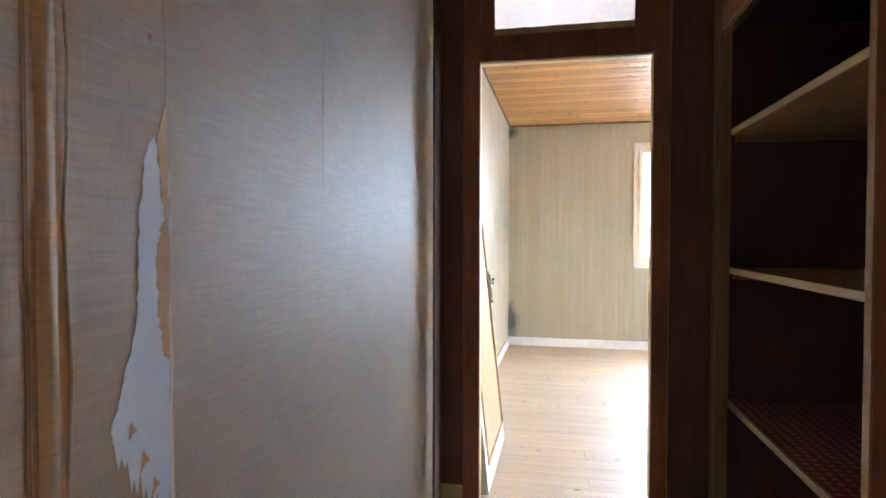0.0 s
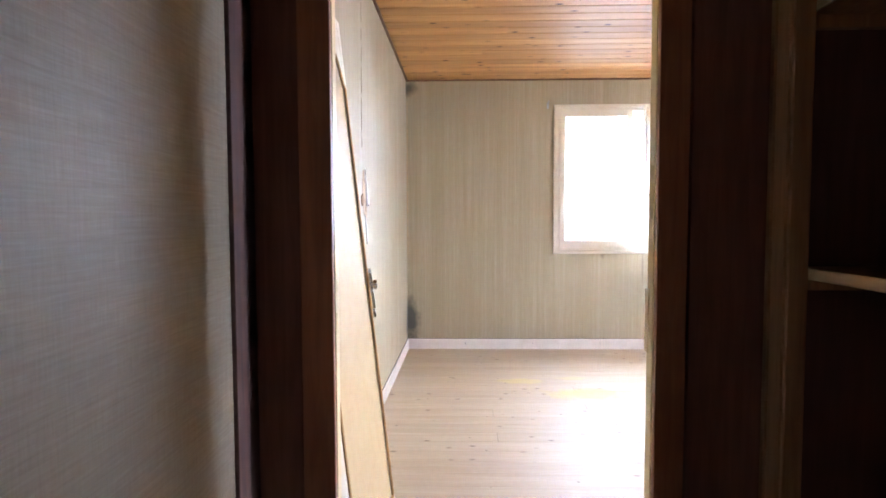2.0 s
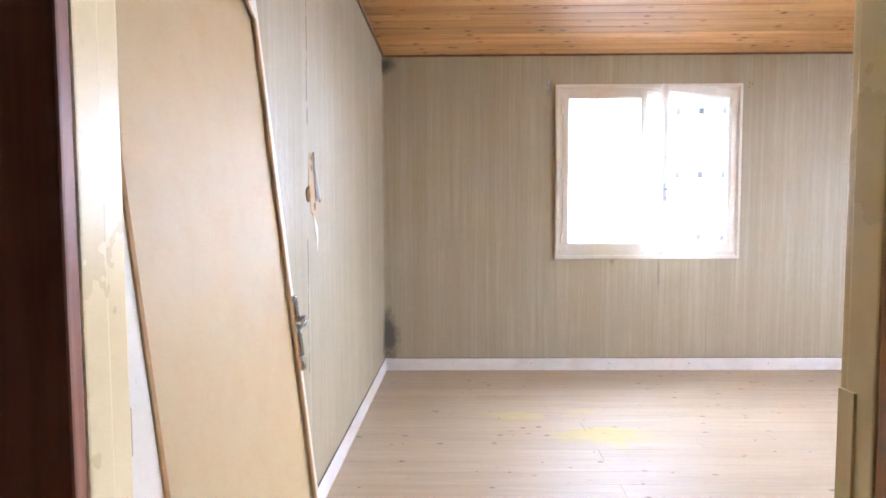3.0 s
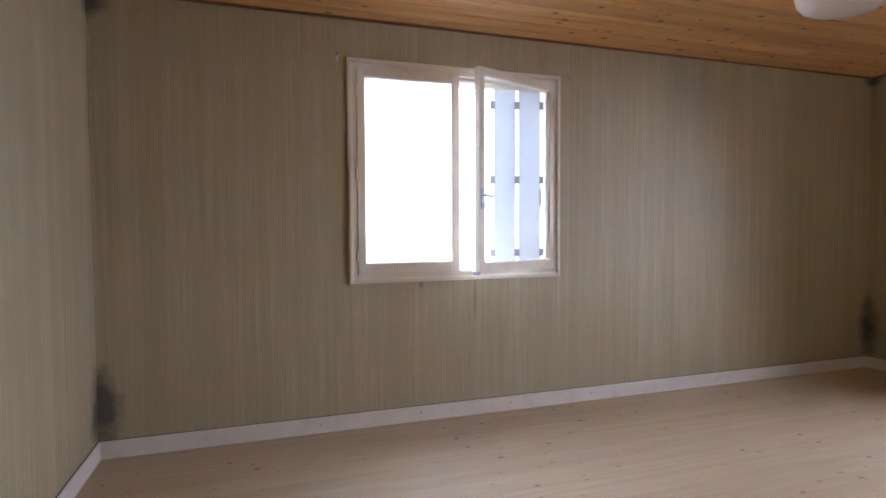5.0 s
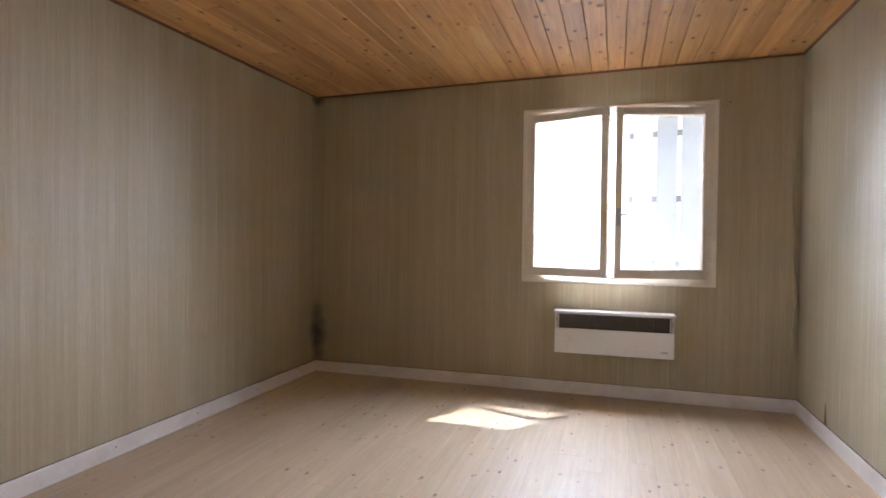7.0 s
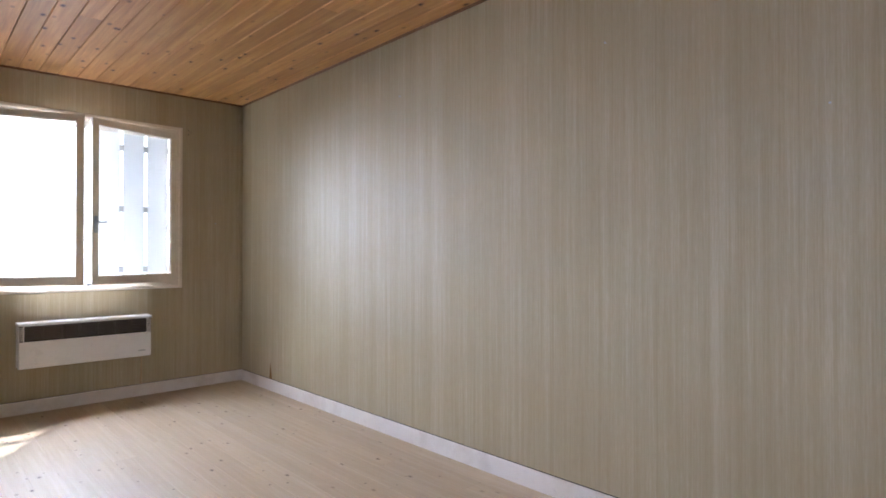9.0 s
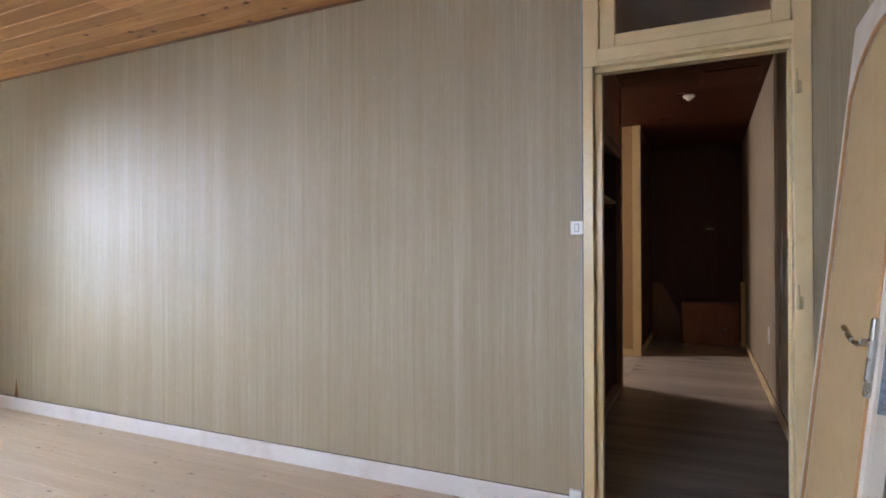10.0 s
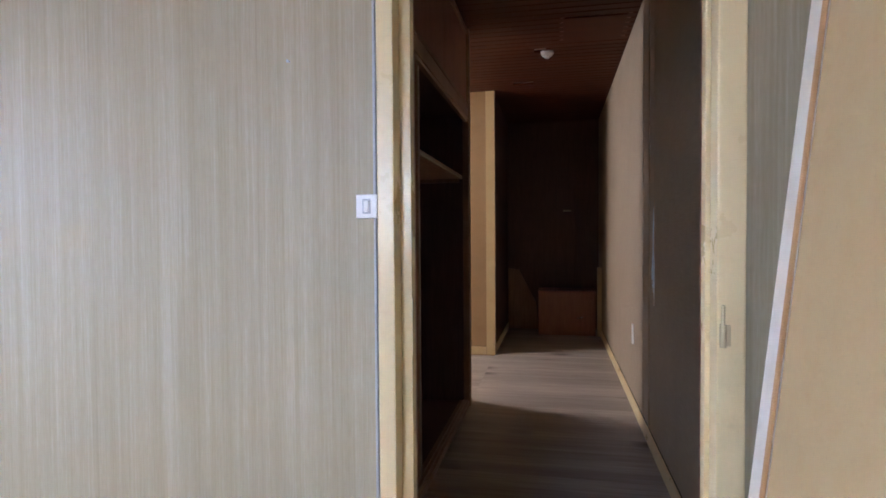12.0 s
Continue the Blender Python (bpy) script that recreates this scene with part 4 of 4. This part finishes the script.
# lifted paper edges in the two far corners
for name, x, lo, hi, dx, sd in (("corner_paper_edge", 0.004, 0.9, 2.3, 1, 4), ("corner_paper_edge", RX - 0.004, 0.10, 1.5, -1, 9)):
    rng = random.Random(sd)
    bm = bmesh.new()
    z = lo
    while z < hi:
        ln = rng.uniform(0.04, 0.14)
        box(bm, (x, RY - 0.010 - rng.uniform(0, 0.006), z), (x + dx * rng.uniform(0.003, 0.010), RY - 0.001, z + ln), 0.001)
        z += ln + rng.uniform(0.0, 0.05)
    single(name, bm, PAPER_BACK if dx > 0 else WALLPAPER, "lifted pale wallpaper edge in the corner", "torn wallpaper", "stuff")

# ceiling lamp with a shallow opal bowl
LX, LY = LAMP
lz = ceil_z(LY)
lamp = thing("pendant_lamp", pose(LX, LY, lz), "pale opal glass bowl pendant lamp on a cord", "lamp")
part("rose", lathe(bmesh.new(), [(0.001, 0.0), (0.05, 0.0), (0.05, -0.02), (0.02, -0.035), (0.001, -0.035)], (0, 0, 0), 28), PLASTIC, lamp, smooth=True)
part("cord", rod(bmesh.new(), (0, 0, -0.03), (0, 0, -LAMP_DROP + 0.15), 0.004, seg=8), PLASTIC, lamp)
part("holder", lathe(bmesh.new(), [(0.001, 0.09), (0.02, 0.085), (0.024, 0.03), (0.001, 0.025)], (0, 0, -LAMP_DROP + 0.075), 20), PLASTIC, lamp, smooth=True)
bowl = [(0.001, 0.004), (0.04, 0.005), (0.09, 0.008), (0.135, 0.024), (0.158, 0.052), (0.165, 0.09), (0.165, 0.16), (0.160, 0.16), (0.160, 0.09), (0.153, 0.055), (0.131, 0.029), (0.09, 0.013), (0.001, 0.010)]
part("bowl", lathe(bmesh.new(), bowl, (0, 0, -LAMP_DROP), 48), OPAL, lamp, "opal glass bowl", smooth=True)
for k in range(3):
    q = 2 * math.pi * k / 3
    part("hanger", bent(bmesh.new(), [(0.162 * math.cos(q), 0.162 * math.sin(q), -LAMP_DROP + 0.155), (0.012 * math.cos(q), 0.012 * math.sin(q), -LAMP_DROP + 0.30)], 0.002, 6), BRASS, lamp, "thin brass hanger")

# ---------------------------------------------------------------- corridor
closet = thing("closet", pose(1.17, 0, 0), "open brown built-in closet without doors, shelves empty", "closet")
CB = 0.66                                   # depth
part("back_panel", box(bmesh.new(), (CB, -2.63, 0.0), (CB + 0.02, -PART_T - 0.002, HALL_TOP)), CLOSET_AND_SHADE, closet)
part("end_panel", box(bmesh.new(), (0.03, -2.655, 0.0), (CB, -2.632, HALL_TOP), 0.002), CLOSET_AND_SHADE, closet)
part("side_panel", box(bmesh.new(), (0.03, -0.125, 0.0), (CB, -PART_T - 0.003, HALL_TOP), 0.002), CLOSET_AND_SHADE, closet)
part("partition", box(bmesh.new(), (0.022, -1.232, 0.0), (CB - 0.001, -1.208, 2.10), 0.002), BROWN, closet, "brown upright partition")
part("partition_edge", box(bmesh.new(), (0.014, -1.235, 0.06), (0.0215, -1.205, 2.07), 0.002), BROWN_PALE, closet, "pale brown partition edge")
for y0, y1 in ((-2.66, -2.60), (-0.190, -0.1035)):
    bm = bmesh.new()
    box(bm, (-0.012, y0, 0.0), (0.030, y1, HALL_TOP), 0.003)
    box(bm, (-0.018, y0 + 0.008, 0.0), (-0.012, y0 + 0.022, HALL_TOP)), box(bm, (-0.018, y1 - 0.024, 0.0), (-0.012, y1 - 0.010, HALL_TOP))
    part("post", bm, BROWN_PALE, closet, "grooved brown closet post")
bm = bmesh.new()
box(bm, (-0.012, -2.60, 2.075), (0.030, -0.190, 2.175), 0.003)
box(bm, (-0.018, -2.60, 2.150), (-0.012, -0.190, 2.170)), box(bm, (-0.006, -2.60, 2.055), (0.020, -0.190, 2.0745), 0.002)
part("header_rail", bm, BROWN_PALE, closet, "grooved header rail")
bm = bmesh.new()
box(bm, (-0.010, -2.60, 0.0), (0.060, -0.190, 0.045), 0.004)
box(bm, (0.006, -2.60, 0.045), (0.010, -0.190, 0.055)), box(bm, (0.028, -2.60, 0.045), (0.032, -0.190, 0.055))
part("base_rail", bm, BROWN_PALE, closet, "base rail with sliding door tracks")
part("floor_board", box(bmesh.new(), (0.061, -2.63, 0.0), (CB, -0.127, 0.03)), CLOSET_AND_SHADE, closet)
part("top_board", box(bmesh.new(), (0.031, -2.63, 2.105), (CB, -0.127, 2.125)), CLOSET_AND_SHADE, closet)
for z, y0, y1 in ((0.597, -1.207, -0.1265), (1.138, -1.207, -0.1265), (1.692, -1.207, -0.1265), (1.675, -2.631, -1.2335)):
    s = part("shelf", box(bmesh.new(), (0.045, y0, z - 0.022), (CB - 0.002, y1, z), 0.002), SHELF_WOOD, closet)
    part("shelf_edge", box(bmesh.new(), (0.038, y0, z - 0.024), (0.0448, y1, z + 0.001), 0.002), SHELF_EDGE, s, "pale worn shelf edge")
    for y in (y0 + 0.012, y1 - 0.012):
        part("batten", box(bmesh.new(), (0.06, y - 0.011, z - 0.050), (CB - 0.02, y + 0.011, z - 0.0225), 0.002), BROWN_PALE, s)
# upper cupboard doors
for y0, y1 in ((-2.598, -1.80), (-1.797, -0.995), (-0.992, -0.192)):
    d = part("upper_door", box(bmesh.new(), (0.002, y0, 2.178), (0.022, y1, HALL_TOP - 0.045), 0.002), BROWN, closet, "brown upper cupboard door")
part("top_strip", box(bmesh.new(), (-0.008, -2.60, HALL_TOP - 0.044), (0.028, -0.190, HALL_TOP - 0.001), 0.002), BROWN_PALE, closet)
single("shelf_paper", box(bmesh.new(), (1.216, -1.206, 0.5985), (1.826, -0.128, 0.6005)), CHECK, "dark red checked paper lining a closet shelf", "shelf paper")

# torn wallpaper of the corridor wall
rng = random.Random(21)
tear2 = thing("torn_wallpaper", pose(0, 0, 0), "long strip of wallpaper torn off white plaster", "torn wallpaper")
outline = [(-1.938, 1.397)]
for y, z in ((-1.931, 1.34), (-1.922, 1.289), (-1.938, 1.252), (-1.937, 1.166), (-1.926, 1.104), (-1.915, 1.095), (-1.915, 0.88)):
    ly, lz_ = outline[-1]
    outline += [(ly + (y - ly) * u + rng.uniform(-0.0034, 0.0034), lz_ + (z - lz_) * u) for u in (0.12, 0.25, 0.37, 0.5, 0.62, 0.75, 0.87)] + [(y, z)]
# ragged fingers at the foot, deeper towards the straight edge
for k in range(9):
    y = -1.924 - 0.0105 * k
    outline += [(y, 0.872 + 0.0135 * k + rng.uniform(-0.012, 0.012)), (y - 0.006, 0.905 + 0.0125 * k + rng.uniform(-0.008, 0.014))]
for y, z in ((-2.018, 1.030), (-1.998, 1.085), (-1.977, 1.150), (-1.973, 1.21), (-1.969, 1.275), (-1.960, 1.355), (-1.948, 1.385)):
    ly, lz_ = outline[-1]
    outline += [(ly + (y - ly) * u + rng.uniform(-0.0028, 0.0028), lz_ + (z - lz_) * u) for u in (0.15, 0.3, 0.45, 0.6, 0.75, 0.9)] + [(y, z)]
part("plaster_patch", slab(bmesh.new(), outline, 0.0012, ON_LEFT), PLASTER, tear2, "bare bluish white plaster")
part("brown_edge", slab(bmesh.new(), [(-1.934, 1.395), (-1.918, 1.44), (-1.9155, 1.38), (-1.9148, 1.098), (-1.9275, 1.106), (-1.9390, 1.168), (-1.9400, 1.25), (-1.924, 1.29)], 0.0010, ON_LEFT), PAPER_BACK, tear2, "brown paper edge")
for y, z, s in ((-1.985, 1.02, 0.010), (-1.965, 0.975, 0.014), (-1.945, 0.935, 0.012), (-1.98, 0.91, 0.010), (-1.935, 0.86, 0.013)):
    part("paper_scrap", slab(bmesh.new(), [(y - 0.5 * s, z - s), (y - 0.15 * s, z + 1.1 * s), (y + 0.2 * s, z + 0.5 * s), (y + 0.75 * s, z - 0.2 * s), (y + 0.1 * s, z - 0.3 * s)], 0.0018, ON_LEFT), PAPER_BACK, tear2, "scrap of old paper")
bm = bmesh.new()
verts = []
for i in range(9):
    z = 1.36 - 0.52 * i / 8
    out = 0.003 + 0.008 * (i / 8) ** 2
    verts.append([bm.verts.new((0.001, -1.9150, z)), bm.verts.new((0.4 * out, -1.9135, z)), bm.verts.new((0.4 * out + 0.001, -1.9115 + 0.0015 * math.sin(i * 2.1), z - 0.01))])
for p, q in zip(verts, verts[1:]):
    for k in range(2):
        bm.faces.new((p[k], p[k + 1], q[k + 1], q[k]))
bmesh.ops.solidify(bm, geom=bm.faces[:], thickness=0.0007)
part("loose_flap", bm, PAPER_WHITE, tear2, "loose curled paper flap")


def lifted_seam(y, width, z0, z1, seed, label):
    """An upright ridge of wallpaper that has come away, with a ragged dark edge."""
    rng = random.Random(seed)
    seam = thing("lifted_wallpaper_seam", pose(0, y, 0), label, "wallpaper seam")
    bm = bmesh.new()
    rows = []
    for i in range(41):
        z = z0 + (z1 - z0) * i / 40
        r = 0.006 + 0.004 * noise.noise((z * 4, seed, 0))
        rows.append([bm.verts.new((r * math.sin(math.pi * k / 8), width * (k / 8 - 0.5) + 0.002 * noise.noise((z * 9, seed, 2)), z)) for k in range(9)])
    for p, q in zip(rows, rows[1:]):
        for k in range(8):
            bm.faces.new((p[k], p[k + 1], q[k + 1], q[k]))
    part("ridge", bm, LINEN, seam, smooth=True)
    bm = bmesh.new()
    # one ragged strip of brown backing along the ridge
    edge = []
    for k in range(64):
        z = z0 + (1.38 - z0) * k / 63
        edge.append((width * 0.5 + 0.001 + 0.0035 * (0.5 + noise.noise((z * 11, seed, 5))) + 0.006 * max(0.0, noise.noise((z * 31, seed, 8))) + 0.009 * math.exp(-((z - 1.14) / 0.085) ** 2), z))
    slab(bm, [(width * 0.5 - 0.004, z0), *edge, (width * 0.5 - 0.004, 1.38)], 0.0018, ON_LEFT)
    part("torn_edge", bm, PAPER_BACK, seam, "brown torn paper edge")
    bm = bmesh.new()
    bent(bm, [(0.004, width * 0.5 + 0.008 + 0.004 * math.sin(k * 1.7), z0 + (z1 - z0) * k / 30) for k in range(31)], 0.0022, 6)
    # the groove's soft brownish shading, laid on as a thin coloured strip
    part("joint", box(bmesh.new(), (0.0, -0.027, z0), (0.0012, -0.022, z1)), GROOVE, seam, "brown strip for the soft shading along the paper joint")
    part("curl_edge", bm, LINEN, seam, "curled paper edge")


lifted_seam(-2.100, 0.026, 0.09, 2.65, 3, "lifted wallpaper seam with a brown torn edge")
single("cover_plate", box(bmesh.new(), (0.0005, -2.815, 0.46), (0.010, -2.755, 0.60), 0.003), PLASTIC, "pale blank cover plate on the corridor wall", "wall plate")
for y, z0, z1 in ((-1.390, 1.37, 1.80), (-1.9170, 1.44, 2.70)):
    bm = bmesh.new()
    bent(bm, [(0.0002, y + 0.0015 * math.sin(k * 1.9), z0 + (z1 - z0) * k / 24) for k in range(25)], 0.0009, 6)
    single("wallpaper_crease", bm, LINEN, "fine upright crease in the linen wallpaper", "wall crack", "stuff")
single("wallpaper_joint", box(bmesh.new(), (0.0005, -2.335, 0.09), (0.003, -2.318, 2.70), 0.001), LINEN, "raised vertical paper joint", "wall crack")

# corridor ceiling: trapdoor and lamp rose
hatch = thing("loft_hatch", pose(0.275, -2.78, HALL_TOP), "dark wooden loft hatch in the corridor ceiling", "hatch")
bm = bmesh.new()
frame_ring(bm, -0.24, 0.24, -0.26, 0.26, -0.012, -0.0005, 0.03)
part("frame", bm, BROWN, hatch, m=pose(0, 0, 0, -90))
part("panel", box(bmesh.new(), (-0.208, -0.228, -0.008), (0.208, 0.228, -0.0005), 0.002), HALL_PINE, hatch)
rose = thing("ceiling_rose", pose(0.61, -3.25, HALL_TOP), "small white lamp holder on the corridor ceiling", "lamp")
part("base", lathe(bmesh.new(), [(0.001, 0.0), (0.052, 0.0), (0.052, -0.018), (0.038, -0.034), (0.001, -0.034)], (0, 0, 0), 28), PLASTIC, rose, smooth=True)
part("socket", lathe(bmesh.new(), [(0.022, -0.03), (0.022, -0.048), (0.017, -0.052), (0.001, -0.052)], (0, 0, 0), 20), PLASTIC, rose, smooth=True)

# end of the passage: low cupboard, stair side and a door coloured dark for the dimness
low = thing("low_cupboard", pose(0.07, -5.62, 0.0), "low brown wooden cupboard at the passage end", "cupboard")
part("body", box(bmesh.new(), (0.0, -0.4, 0.0), (0.69, -0.021, 0.55), 0.004), BROWN, low)
part("door", box(bmesh.new(), (0.004, -0.02, 0.03), (0.686, 0.0, 0.545), 0.004), BROWN, low, "brown cupboard door")
part("handle", bent(bmesh.new(), [(0.22, 0.0, 0.22), (0.22, 0.04, 0.22), (0.15, 0.05, 0.235)], 0.007), CHROME, low, "small chrome handle")
bm = bmesh.new()
slab(bm, [(0.0, 0.0), (0.40, 0.0), (0.36, 0.35), (0.14, 0.78), (0.0, 0.80)], 0.03, Matrix(((-1, 0, 0, 1.165), (0, 0, 1, -6.10), (0, 1, 0, 0.0), (0, 0, 0, 1))))
single("slanted_panel", bm, BROWN_PALE, "slanted brown panel at the end of the passage", "panel")
dd = thing("passage_door", pose(0.0, HALL_END, 0.0), "closed brown door at the passage end, darkened for its dim light", "door")
part("leaf", box(bmesh.new(), (0.30, 0.002, 0.0), (1.02, 0.035, 2.03), 0.004), CLOSET_AND_SHADE, dd)
part("knob", bent(bmesh.new(), [(0.36, 0.035, 1.55), (0.36, 0.07, 1.55), (0.45, 0.08, 1.55)], 0.012), BRASS, dd, "dull handle")
single("low_post", box(bmesh.new(), (0.002, -5.66, 0.0), (0.052, -5.60, 0.84), 0.004), CREAM, "short cream post beside the low cupboard", "post")

# ---------------------------------------------------------------- floors, plank by plank
floor = single("floor", box(bmesh.new(), (-0.2, -0.047, -0.15), (RX + WALL_T, RY + WALL_T, -0.012)), HALL_WOOD, "pale worn wooden plank floor with knots", "floor", "structure")


def plank_mesh(name, length, width, material):
    bm = bmesh.new()
    box(bm, (0.0004, 0.00025, -0.0118), (length - 0.0004, width - 0.00025, 0.0))
    top = [e for e in bm.edges if all(abs(v.co.z) < 1e-6 for v in e.verts)]
    bmesh.ops.bevel(bm, geom=top, offset=0.0005, segments=1, affect="EDGES")
    return mesh_of(name, bm, material)


def lay(parent, meshes, name, x, y):
    ob = new(name, meshes)
    ob.parent = parent
    ob.matrix_basis = pose(x, y, 0)
    return ob


ROWS = 30
pw = RY / ROWS
cuts = [(2.35, 4.60), (0.70, 3.30, 5.35), (1.90, 4.40), (2.75,), (1.32, 3.80)]
kinds = []
for c in cuts:
    edges = (-0.08, *c, RX)
    kinds.append([(a, plank_mesh("plank", b - a, pw, FLOOR_WOOD)) for a, b in zip(edges, edges[1:])])
for r in range(ROWS):
    for a, me in kinds[(r * 3 + r // 5) % 5]:
        lay(floor, me, "plank", a, r * pw)

hall_floor = single("floor_corridor", box(bmesh.new(), (-0.2, HALL_END - 0.2, -0.15), (3.8, -0.0475, -0.012)), HALL_WOOD, "grey-brown worn plank floor of the corridor", "floor", "structure")
hw_ = 0.118
me_hall, me_side = plank_mesh("hall_plank", 1.17, hw_, HALL_WOOD), plank_mesh("hall_plank", 2.43, hw_, HALL_WOOD)
y = -PART_T - hw_
while y > HALL_END - 0.05:
    lay(hall_floor, me_hall, "hall_plank", 0.0, y)
    if -4.40 < y < -2.70:
        lay(hall_floor, me_side, "hall_plank", 1.17, y)
    y -= hw_
